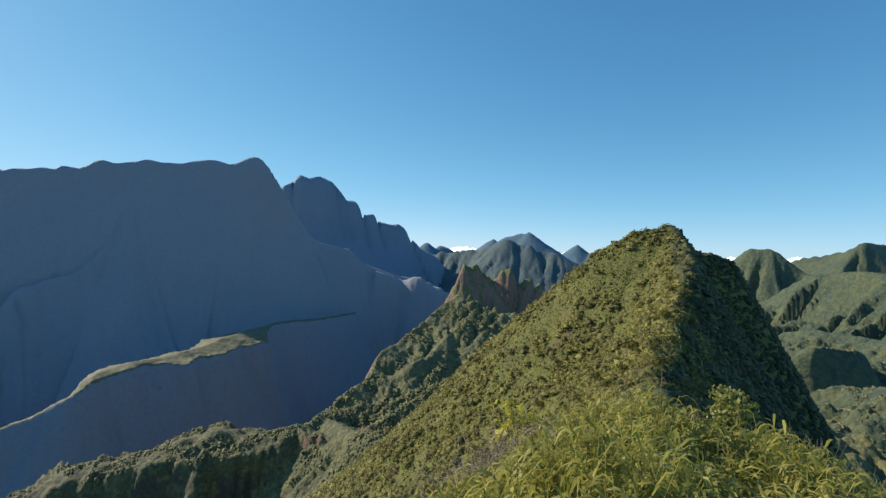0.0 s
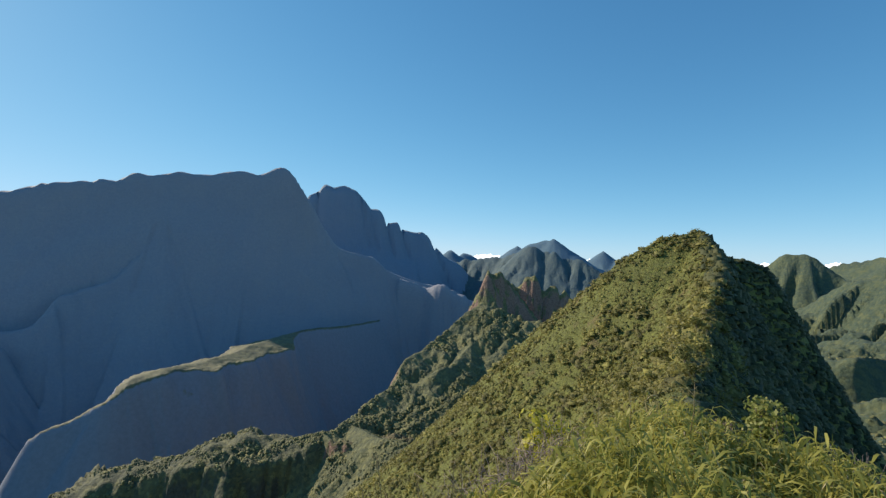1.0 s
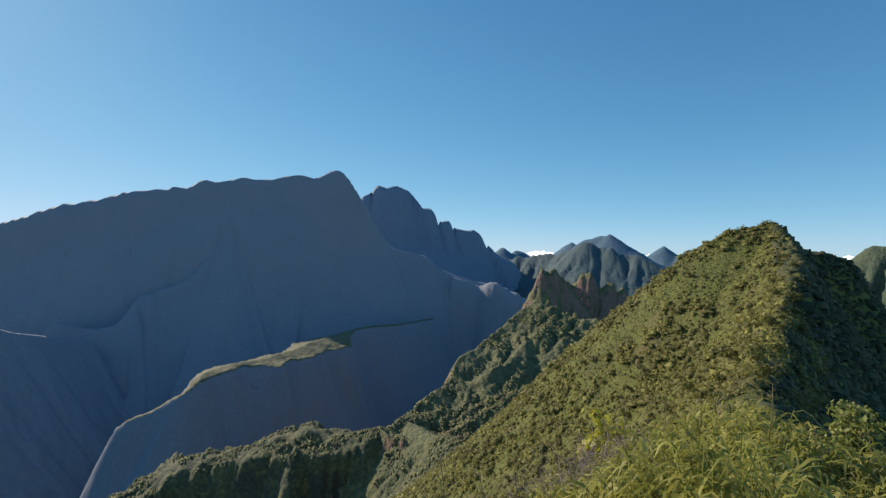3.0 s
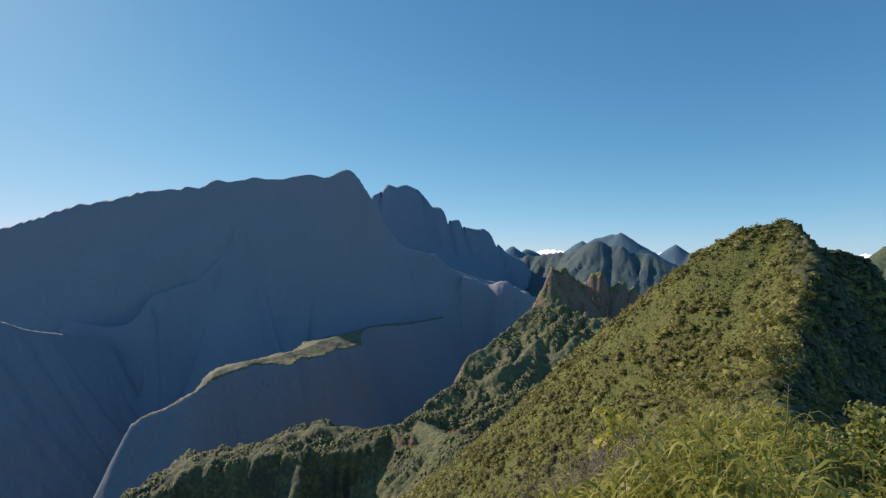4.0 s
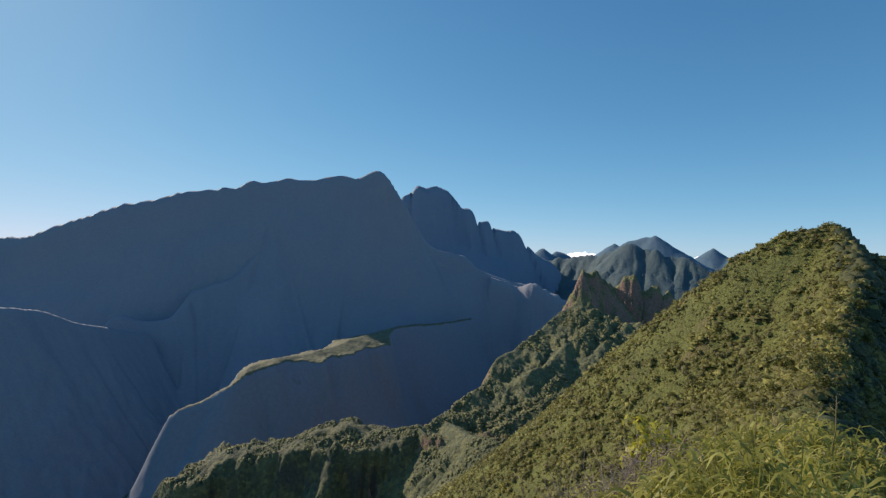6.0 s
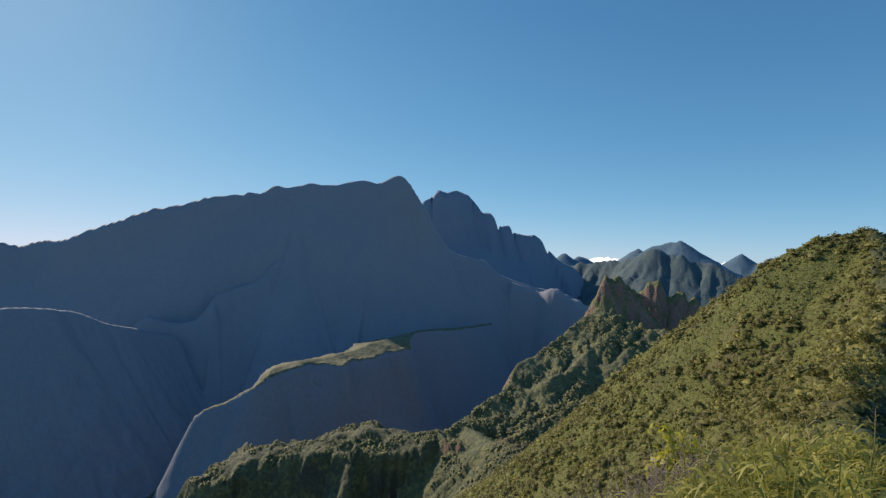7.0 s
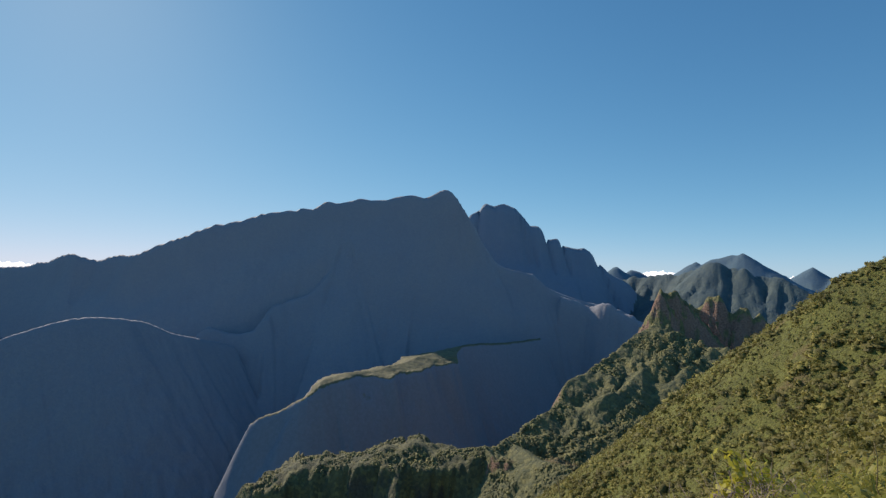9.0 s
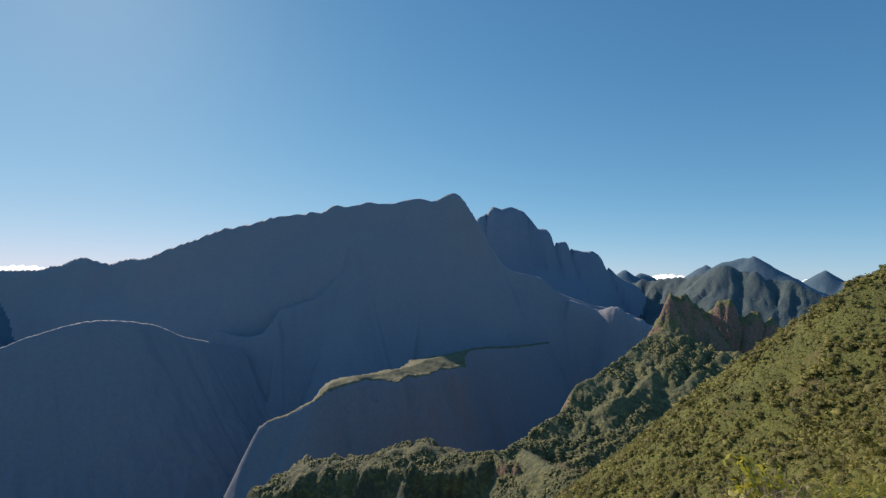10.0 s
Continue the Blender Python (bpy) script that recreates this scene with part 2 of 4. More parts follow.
FAR_PEAK = [
    (171, 3896, -92.8), (287, 3869, -26.7), (325, 3846, 14.8), (367, 3822, 60.2), (408, 3798, 82.4), (437, 3781, 64.4),
    (478, 3762, 86.4), (530, 3741, 108.1), (590, 3717, 125.1), (637, 3695, 128.8), (670, 3669, 140.9), (694, 3645, 123.0),
    (737, 3616, 75.9), (791, 3584, 33.9), (850, 3550, -11.1), (917, 3533, -75.7),
]
FAR_CONE = [
    (1025, 4125, -89.1), (1084, 4092, -17.0), (1129, 4063, 30.3), (1161, 4036, 58.2), (1185, 4011, 25.8), (1216, 3984, -15.1),
    (1238, 3958, -32.9), (1275, 3928, -0.8), (1303, 3885, 30.6), (1330, 3841, 30.5), (1355, 3798, 8.9), (1432, 3735, -53.9),
    (1614, 3660, -112.2),
]
FAR_TEETH = [
    (-307, 4439, -68.6), (-253, 4426, -9.0), (-199, 4412, 18.0), (-146, 4398, 44.8), (-120, 4398, 7.9), (-62, 4400, -2.2),
    (-25, 4400, 19.1), (37, 4400, 3.8), (89, 4399, -27.4), (193, 4396, -94.5),
]
DOME = [
    (1272, 2152, -176.2), (1298, 2113, -94.8), (1305, 2085, -55.0), (1315, 2063, -21.2), (1321, 2044, 16.6), (1331, 2021, 31.8),
    (1362, 1988, 32.8), (1380, 1963, 31.0), (1395, 1940, 15.1), (1408, 1919, -9.8), (1425, 1894, -31.6), (1432, 1872, -53.2),
    (1440, 1849, -67.6), (1438, 1833, -62.2), (1433, 1812, -89.7), (1440, 1781, -123.9),
]
RIGHT_PEAK = [
    (1884, 2587, -51.8), (1893, 2537, -21.9), (1910, 2480, -1.7), (1931, 2431, 8.9), (1951, 2383, 13.2), (1963, 2347, 28.4),
    (1991, 2297, 35.4), (1993, 2269, 52.2), (2002, 2248, 71.5), (2010, 2227, 79.7), (2099, 2281, 80.0), (2202, 2322, 74.8),
    (2389, 2391, 68.8), (2587, 2358, 11.5),
]
RIGHT_SHELF = [
    (1253, 1660, -128.0), (1256, 1633, -85.6), (1258, 1606, -62.1), (1263, 1564, -53.7), (1277, 1513, -46.7), (1281, 1476, -41.0),
    (1285, 1440, -37.2), (1292, 1400, -36.6), (1295, 1363, -41.2), (1296, 1278, -45.5), (1286, 1157, -56.2),
]
RIGHT_KNEE = [
    (764, 972, -228.9), (773, 976, -210.8), (784, 980, -193.5), (811, 980, -190.5), (845, 981, -193.4), (877, 984, -195.4),
    (895, 984, -203.2), (909, 987, -226.5),
]
RIGHT_FOOT = [
    (734, 987, -327.0), (739, 933, -280.7), (726, 853, -246.6), (706, 764, -213.6),
    (685, 687, -188.9), (662, 580, -163.8),
]
RIGHT_RIB = [
    (2010, 2227, 79.7), (1944, 2206, 29.6), (1887, 2176, -19.1), (1818, 2130, -71.0), (1752, 2080, -117.9),
]
LEFT_RANGE = [
    (-2522, 1120, -31.4), (-2643, 923, -58.1), (-2839, 590, -81.2),
]
SPIRE_RIB = [
    (46.9, 987.9, -31.6), (53.5, 979.5, -49.9), (59.8, 970.1, -67.7), (61.4, 958.0, -87.2), (52.9, 943.5, -108.4), (46.5, 923.8, -124.9),
]
PILLAR_A = [
    (156.2, 1073.7, -40.8), (150.6, 1067.4, -66.9), (147.2, 1059.8, -97.5), (150.6, 1049.2, -121.0), (158.2, 1036.0, -138.6),
]
PILLAR_B = [
    (195.9, 1058.0, -66.7), (186.5, 1051.6, -86.0), (178.3, 1044.9, -107.6), (171.9, 1033.8, -133.1),
]
PILLAR_C = [
    (219.6, 1052.3, -73.2), (212.4, 1045.6, -94.7), (203.7, 1036.2, -120.5), (194.0, 1027.8, -138.8),
]
KNOLLS = [
    (-283, 1990, -106.6), (-217, 1988, -122.4), (-172, 1983, -142.9), (-140, 1970, -134.3), (-116, 1957, -123.6), (-85, 1948, -127.2),
    (-61, 1939, -147.2), (-33, 1930, -162.2), (-10, 1925, -161.3), (13, 1915, -182.9), (40, 1905, -188.1), (66, 1894, -215.8),
]
SPUR_RIB_A = [
    (-258.4, 517.0, -230.8), (-258.5, 509.1, -238.6), (-256.5, 500.1, -247.2), (-254.4, 489.9, -258.0), (-251.3, 478.0, -270.3),
]
SHOULDER_RIB = [
    (-650.0, 855.0, -271.3), (-657.1, 834.3, -294.6), (-665.0, 820.3, -312.4), (-676.0, 803.5, -333.1), (-678.7, 793.3, -360.3),
]
HUMP = [
    (-1254, 1207, -278.9), (-1260, 1141, -255.1), (-1261, 1080, -236.1), (-1257, 1022, -219.7), (-1269, 983, -205.6), (-1275, 950, -187.4),
    (-1288, 906, -165.9), (-1291, 876, -159.9), (-1286, 856, -153.1), (-1301, 805, -146.3), (-1314, 744, -145.9), (-1323, 686, -157.6),
    (-1327, 632, -171.9), (-1329, 581, -191.0), (-1336, 510, -219.2), (-1327, 413, -254.3), (-1310, 325, -298.8),
]
RIGHT_TERRACE = [
    (961, 1402, -272.0), (982, 1363, -233.2), (1001, 1312, -208.6), (1021, 1258, -195.2), (1037, 1206, -194.1), (1049, 1155, -192.7),
    (1057, 1107, -191.2), (1068, 1025, -188.1),
]
GULLY_SPUR = [
    (11.1, 689.9, -196.1), (-16.4, 649.8, -203.0), (-42.0, 626.6, -214.4), (-61.6, 596.8, -219.8), (-83.0, 569.0, -222.7),
]
MASSIF_EAST = [
    (102, 2119, -371.6), (56, 2100, -244.8), (19, 2080, -201.2), (-18, 2072, -176.4), (-55, 2064, -156.6), (-123, 2046, -141.7),
    (-250, 2025, -110.3), (-348, 2005, -69.0), (-400, 1990, -17.6), (-490, 1965, -1.1), (-536, 1950, 18.0), (-570, 1938, 54.0),
    (-599, 1924, 101.7), (-625, 1910, 149.0), (-647, 1901, 196.2), (-669, 1892, 233.6), (-699, 1879, 284.7), (-729, 1865, 328.0),
    (-760, 1850, 337.7), (-793, 1840, 324.9), (-819, 1833, 310.1), (-841, 1828, 304.9), (-884, 1812, 312.4), (-921, 1798, 313.0),
    (-950, 1787, 304.8), (-986, 1772, 293.7), (-1015, 1760, 290.0), (-1054, 1742, 290.0), (-1091, 1724, 294.5),
]
MASSIF_WEST = [
    (-1120, 1711, 288.4), (-1148, 1699, 277.9), (-1191, 1674, 272.6), (-1218, 1661, 277.6), (-1234, 1657, 275.0), (-1256, 1648, 260.8),
    (-1283, 1636, 244.0), (-1323, 1611, 245.5), (-1341, 1605, 234.0), (-1363, 1594, 235.0), (-1404, 1567, 227.5), (-1440, 1542, 220.4),
    (-1466, 1532, 217.3), (-1491, 1521, 205.8), (-1538, 1488, 185.7), (-1584, 1454, 170.2), (-1617, 1432, 164.1), (-1656, 1410, 144.3),
    (-1693, 1390, 130.8), (-1702, 1379, 118.2), (-1769, 1350, 92.9), (-1824, 1305, 60.3), (-1860, 1283, 36.1), (-1910, 1270, 26.1),
    (-1948, 1274, 33.0), (-2002, 1254, 20.2), (-2048, 1244, 5.4), (-2111, 1203, 25.0), (-2150, 1204, 31.8), (-2198, 1187, 23.9),
    (-2246, 1169, -3.1), (-2292, 1155, -6.3), (-2338, 1138, -23.8), (-2480, 1068, -29.1), (-2573, 998, -35.9),
]
MASSIF = MASSIF_EAST + MASSIF_WEST



# ---- noise on arrays ----
def hash2(ix, iy, seed):
    v = (ix.astype(np.int64) * 374761393 + iy.astype(np.int64) * 668265263 + seed * 1274126177) & 0xFFFFFFFF
    v = ((v ^ (v >> 13)) * 1103515245) & 0xFFFFFFFF
    v = ((v ^ (v >> 16)) * 2246822519) & 0xFFFFFFFF
    return ((v ^ (v >> 15)) & 0xFFFFFF) / float(0xFFFFFF)


def vnoise(x, y, seed):
    ix, iy = np.floor(x), np.floor(y)
    fx, fy = x - ix, y - iy
    fx, fy = fx * fx * (3 - 2 * fx), fy * fy * (3 - 2 * fy)
    n00, n10 = hash2(ix, iy, seed), hash2(ix + 1, iy, seed)
    n01, n11 = hash2(ix, iy + 1, seed), hash2(ix + 1, iy + 1, seed)
    return (n00 * (1 - fx) + n10 * fx) * (1 - fy) + (n01 * (1 - fx) + n11 * fx) * fy - 0.5


def fbm(x, y, seed, octaves=4, gain=0.5):
    total, amp = np.zeros_like(x), 1.0
    for o in range(octaves):
        total += amp * vnoise(x, y, seed + o * 17)
        x, y, amp = x * 2.03 + 5.7, y * 2.03 - 3.1, amp * gain
    return total


def domes(x, y, cell, seed):
    """Round crowns, one to a jittered cell: 1 on top of a crown, 0 between crowns."""
    x, y = x / cell, y / cell
    ix, iy = np.floor(x), np.floor(y)
    best = np.full(x.shape, 9.0)
    for dx in (-1, 0, 1):
        for dy in (-1, 0, 1):
            cx, cy = ix + dx, iy + dy
            px, py = cx + hash2(cx, cy, seed), cy + hash2(cx, cy, seed + 5)
            size = 0.75 + 0.5 * hash2(cx, cy, seed + 9)
            best = np.minimum(best, ((x - px) ** 2 + (y - py) ** 2) / size)
    return np.sqrt(np.clip(1 - best * 1.1, 0, 1))


def smooth_line(points, step):
    """A Catmull-Rom line through the points, one place each `step` metres."""
    p = np.array([points[0]] + list(points) + [points[-1]], float)
    out = []
    for i in range(1, len(p) - 2):
        n = max(2, int(np.linalg.norm(p[i + 1] - p[i]) / step))
        u = np.linspace(0, 1, n, endpoint=False)[:, None]
        out.append(0.5 * (2 * p[i] + (p[i + 1] - p[i - 1]) * u + (2 * p[i - 1] - 5 * p[i] + 4 * p[i + 1] - p[i + 2]) * u ** 2
                          + (3 * p[i] - p[i - 1] - 3 * p[i + 1] + p[i + 2]) * u ** 3))
    return np.vstack(out + [p[-1:]])


# name, crest, slope to the left and to the right of its run, slope past its ends, length over which the slope eases,
# rib width, rib depth, crest roughness, roundness of the top (below 0: width of a sloping lit top)
RIDGES = [
    ("ridge", HILL_CREST, (1.25, 1.05), (0.4, 1.9), 0.5, 900, 30, 0.22, 0.3, 2.0),
    ("ridge", HILL_BACK, 1.6, 1.9, 1.2, 700, 40, 0.12, 1.5, 1.5),
    ("ridge", HILL_SPUR, 0.9, 1.4, (1.6, 0.6), 900, 40, 0.22, 1.5, 10.0),
    ("pinnacle", PINNACLE_RIDGE, 0.32, 2.2, 1.0, 600, 34, 0.25, 6.0, 2.0),
    ("pinnacle", SPIRE, 2.6, 2.8, 2.4, 200, 26, 0.7, 9.0, 1.0),
    ("pinnacle", SPIRE_RIB, 2.4, 2.4, 1.6, 200, 26, 0.5, 6.0, 1.0),
    ("pinnacle", SPIRES_BEHIND, 2.8, 3.0, 2.4, 200, 26, 0.7, 9.0, 1.0),
    ("pinnacle", PILLAR_A, 3.4, 3.4, 2.2, 160, 24, 0.4, 6.0, 3.0),
    ("pinnacle", PILLAR_B, 3.4, 3.4, 2.2, 160, 24, 0.4, 6.0, 4.0),
    ("pinnacle", PILLAR_C, 3.4, 3.4, 2.2, 160, 24, 0.4, 6.0, 3.0),
    ("pinnacle", SIDE_SPUR, 0.6, 0.7, 0.6, 600, 30, 0.35, 6.0, 3.0),
    ("pinnacle", LOWER_SPUR, 0.6, 0.7, 0.6, 600, 30, 0.35, 6.0, 3.0),
    ("pinnacle", GULLY_SPUR, 0.6, 0.6, 0.6, 600, 30, 0.35, 5.0, 4.0),
    ("pinnacle", SADDLE, 0.7, 0.8, 0.8, 500, 40, 0.35, 5.0, 8.0),
    ("spur", LOW_SPUR, 2.6, 1.2, 1.0, 300, 30, 0.45, 4.0, -50.0),
    ("spur", SPUR_RIB_A, 2.0, 2.2, 1.2, 200, 24, 0.4, 5.0, 6.0),
    ("earth", EARTH_BROW, 0.5, 1.7, 0.8, 260, 24, 0.9, 7.0, -8.0),
    ("shoulder", SHOULDER, 2.2, 2.8, (0.3, 8.0), 700, 60, 0.15, 4.0, -62.0),
    ("shoulder", SHOULDER_RIB, 2.0, 1.8, 1.5, 400, 40, 0.3, 4.0, 2.0),
    ("knoll", KNOLLS, 1.6, 1.4, 1.5, 400, 30, 0.3, 6.0, 2.0),
    ("massif", BENCH, 1.9, 1.7, (1.0, 1.0), 600, 60, 0.10, 4.0, 6.0),
    ("massif", HUMP, 1.7, 1.5, (1.0, 1.0), 750, 70, 0.10, 5.0, 8.0),
    ("massif", MASSIF, 2.6, 1.0, 1.5, 520, 110, 0.05, 6.0, 5.0),
    ("twin", TWIN_PEAK, 1.5, 1.9, 1.0, 800, 90, 0.06, 6.0, 2.0),
    ("mid", MID_RANGE, 0.8, 1.0, 1.0, 900, 60, 0.42, 5.0, 2.0),
    ("far", FAR_PEAK, 0.7, 0.7, 0.5, 1200, 150, 0.3, 5.0, 2.0),
    ("cone", FAR_CONE, 0.7, 0.75, 0.5, 1200, 150, 0.3, 5.0, 2.0),
    ("teeth", FAR_TEETH, 0.7, 0.7, 0.5, 1200, 150, 0.3, 5.0, 2.0),
    ("dome", DOME, 0.9, 1.1, 0.9, 1200, 50, 0.8, 5.0, 6.0),
    ("right", RIGHT_PEAK, 0.9, 1.1, 0.5, 1200, 120, 0.3, 6.0, 3.0),
    ("right", RIGHT_RIB, 2.2, 0.55, 0.6, 900, 70, 0.2, 5.0, 2.0),
    ("right_low", RIGHT_SHELF, 0.6, 0.75, 0.5, 900, 58, 1.1, 6.0, 4.0),
    ("right_low", RIGHT_TERRACE, 0.5, 0.5, 0.5, 500, 45, 0.5, 10.0, 8.0),
    ("right_low", RIGHT_KNEE, 0.35, 3.2, (0.5, 0.5), 90, 35, 0.2, 6.0, 2.0),
    ("right_low", RIGHT_FOOT, 0.5, 0.5, 0.5, 700, 50, 0.6, 8.0, 6.0),
    ("left", LEFT_RANGE, 0.7, 0.6, 0.5, 1200, 150, 0.35, 8.0, 4.0),
]
LINES = [smooth_line(r[1], max(4.0, r[6] / 3.0)) for r in RIDGES]


def numbers(names):
    """The numbers under which the land of these kinds is marked; 0 is the valley floor."""
    return [0] * ("ground" in names) + [k + 1 for k, r in enumerate(RIDGES) if r[0] in names]


def terrain(x, y):
    """Height and kind of ground at the places x, y."""
    shape = x.shape
    x, y = x.ravel(), y.ravel()
    far = np.hypot(x, y)
    warp = fbm(x / 260, y / 260, 3, 3)
    z = np.interp(x, (-300, 300), (-560, -390)) + 60 * fbm(x / 500, y / 500, 11, 4) + 70 * np.abs(fbm(x / 150, y / 150, 21, 4)) + np.clip(far - 3500, 0, None) * 0.12
    kind = np.zeros(x.shape, int)
    below = np.zeros(x.shape)
    for n, (name, crest, left, right, ends, ease, wide, deep, rough, soft) in enumerate(RIDGES):
        line = LINES[n]
        ends = ends if isinstance(ends, tuple) else (ends, ends)
        reach = 30 + 1.6 * (line[:, 2].max() + 460) / min(np.min(left), np.min(right), np.min(ends))
        lo, hi = line[:, :2].min(0) - reach, line[:, :2].max(0) + reach
        near = np.nonzero((x > lo[0]) & (x < hi[0]) & (y > lo[1]) & (y < hi[1]))[0]
        if not len(near):
            continue
        px, py = x[near], y[near]
        best, along, top, side, past = (np.full(px.shape, v) for v in (-1e12, 0.0, 0.0, 0.0, 0.0))
        away = np.zeros(px.shape)
        fall = 0.8 * max(np.max(left), np.max(right))
        run = 0.0
        last = len(line) - 2
        for k, (p, q) in enumerate(zip(line[:-1], line[1:])):
            ex, ey = q[0] - p[0], q[1] - p[1]
            size = math.hypot(ex, ey) + 1e-9
            raw = ((px - p[0]) * ex + (py - p[1]) * ey) / size ** 2
            u = np.clip(raw, 0, 1)
            over = (np.clip(-raw, 0, None) * ends[0] if k == 0 else 0.0) + (np.clip(raw - 1, 0, None) * ends[1] if k == last else 0.0)
            dx, dy = px - p[0] - u * ex, py - p[1] - u * ey
            gone = np.sqrt(dx * dx + dy * dy)
            score = p[2] + u * (q[2] - p[2]) - fall * gone
            closer = score > best
            best = np.where(closer, score, best)
            away = np.where(closer, gone, away)
            along = np.where(closer, run + u * size, along)
            top = np.where(closer, p[2] + u * (q[2] - p[2]), top)
            past = np.where(closer, over * size, past)
            side = np.where(closer, (ex * dy - ey * dx) / size, side)
            run += size
        d = away
        if crest in (MASSIF, TWIN_PEAK):
            at = np.concatenate([[0], np.cumsum(np.hypot(*np.diff(line[:, :2], axis=0).T))])
            even = np.linspace(0, at[-1], 400)
            span = max(3, int(340 / (at[-1] / 400)))
            flat = np.interp(even, at, line[:, 2])
            flat = np.convolve(np.pad(flat, span, mode="edge"), np.ones(2 * span + 1) / (2 * span + 1), "valid")
            top = top + (np.minimum(np.interp(along, even, flat), top + 40) - top) * np.clip((d - 15) / 130, 0, 1)
        near_d = np.sqrt(d * d + soft * soft) - soft if soft > 0 else d
        if soft < 0:       # a top that slopes gently out to a ragged brow
            share = np.interp(along / run, (0, 0.38, 0.5, 0.7, 0.8, 0.86, 1), (0.0, 0.01, 1.0, 1.0, 0.6, 0.2, 0.1)) if crest is SHOULDER else 1.0
            brow = -soft * share * np.clip(0.8 + 0.8 * fbm(along / 70, d * 0, 190 + n, 3), 0.3, 1.4)
            brow = brow + (-0.8 * soft * share - brow) * np.clip((d - brow) / 50, 0, 1)
            near_d = np.sqrt(np.clip(d - brow, 0, None) ** 2 + 4) - 2 + 0.06 * np.minimum(d, brow)
        turn = np.clip(side / (d + 1e-6), -1, 1)
        to_left, to_right = (np.interp(along, (24, 80), v) if isinstance(v, tuple) else v for v in (left, right))
        slope = to_right + (to_left - to_right) * (0.5 + 0.5 * turn)
        w = warp[near]
        rib = np.abs(vnoise(along / wide + 0.5 * w, d / (wide * 9) + np.where(turn > 0, 0.0, 31.0), 40 + n)) * 2
        rib2 = np.abs(vnoise(along / wide * 2.7 + w, d / (wide * 5) + np.where(turn > 0, 7.0, 43.0), 70 + n)) * 2
        branch = np.abs(fbm(px / (wide * 1.4) + w, py / (wide * 1.4), 160 + n, 3))
        if name not in ("right_low", "dome", "mid"):
            rib, rib2 = 0.85 * rib + 0.35 * branch, 0.7 * rib2 + 0.5 * branch
        if wide < 30:      # rock spires: cracked, not ribbed
            rib = rib2 = np.abs(fbm(px / 16, py / 16, 140 + n, 3)) * 2.2
        cut = deep * np.minimum(d, wide * 2.2) * (0.9 * rib + 0.4 * rib2) * np.abs(turn)
        h = top - slope * ease * np.log1p(near_d / ease) - past - cut
        hold = 100 if crest in (SIDE_SPUR, LOWER_SPUR, GULLY_SPUR) else 260 if crest is RIGHT_KNEE else 20 if name == "knoll" else 1e6
        h -= 2.5 * np.clip(d - hold, 0, None)
        h += rough * fbm(px / (wide * 0.35), py / (wide * 0.35), 90 + n, 4) * np.clip(d / wide + 0.35, 0, 2.0)
        was = z[near]
        win = h > was
        blend = 45.0 if name == "ridge" and n else 12.0
        z[near] = np.maximum(h, was) + np.clip(1 - np.abs(h - was) / blend, 0, 1) ** 2 * blend * 0.25 * np.clip((d - 15) / 60, 0, 1)
        idx = near[win]
        kind[idx] = n + 1
        below[idx] = d[win]
    # gullies and small ribs over the wooded slopes
    wild = np.isin(kind, numbers(["pinnacle", "earth", "spur", "right_low", "dome", "mid", "ground", "right"]))
    fork = 1 - 2.6 * np.abs(fbm(x / 75 + 0.8 * warp, y / 75, 411, 4, 0.55))
    z += np.where(wild, 9.0 * fork * np.clip((below - 8) / 40, 0, 1) * np.where(far < 1150, np.clip(far / 900, 0.6, 1.1), 0.6), 0)
    # crowns of scrub and forest
    hill = np.isin(kind, numbers(["ridge"]))
    lush = 0.4 + 0.9 * np.clip(fbm(x / 40, y / 40, 33, 3) + 0.5, 0, 1)
    ahead = np.abs(np.arctan2(-x, y) - 0.15) < 1.1
    for pick, layers in ((hill & (far < 480), ((0.8, 3.2, 5), (0.5, 1.7, 6))), (~hill & (far < 1500), ((3.0, 8.0, 7), (1.5, 4.0, 8))), (~hill & (far >= 1500), ((2.0, 14.0, 9),))):
        idx = np.nonzero(pick & ahead)[0]
        fade = np.clip((far[idx] - 16) / 30, 0, 1)
        for tall, cell, seed in layers:
            z[idx] += tall * domes(x[idx], y[idx], cell, seed) * fade * lush[idx]
    return z.reshape(shape), kind.reshape(shape), below.reshape(shape)


# ---- the land: one grid of bearings and distances round the standpoint ----
bearing = np.radians(np.concatenate([np.arange(-180, -50, 2.0), np.arange(-50, 70, 0.16), np.arange(70, 180, 2.0)]))
GROW = [(12, 1.10), (55, 1.06), (420, 1.009), (700, 1.006), (1100, 1.005), (2100, 1.004), (2900, 1.006), (9999, 1.008)]
radius = [0.02, 0.3]
while radius[-1] < 4930:
    radius.append(radius[-1] * next(g for top, g in GROW if radius[-1] < top))
radius = np.array(radius)
A, D = np.meshgrid(bearing, radius)
GX, GY = -np.sin(A) * D, np.cos(A) * D
GZ, GK, GB = terrain(GX, GY)


def box_mean(v, half, axis):
    """Mean of v over 2 * half + 1 neighbours along an axis."""
    pad = [(half + 1, half) if a == axis else (0, 0) for a in (0, 1)]
    c = np.cumsum(np.pad(v, pad, mode="edge"), axis)
    n = v.shape[axis]
    return (np.take(c, np.arange(2 * half + 1, 2 * half + 1 + n), axis) - np.take(c, np.arange(n), axis)) / (2 * half + 1)


# the great faces are worn smooth below their crests, with broad spurs and hollows
face = np.isin(GK, [k + 1 for k, r in enumerate(RIDGES) if r[1] in (MASSIF, TWIN_PEAK)]).astype(float)
even, share = GZ * face, face.copy()
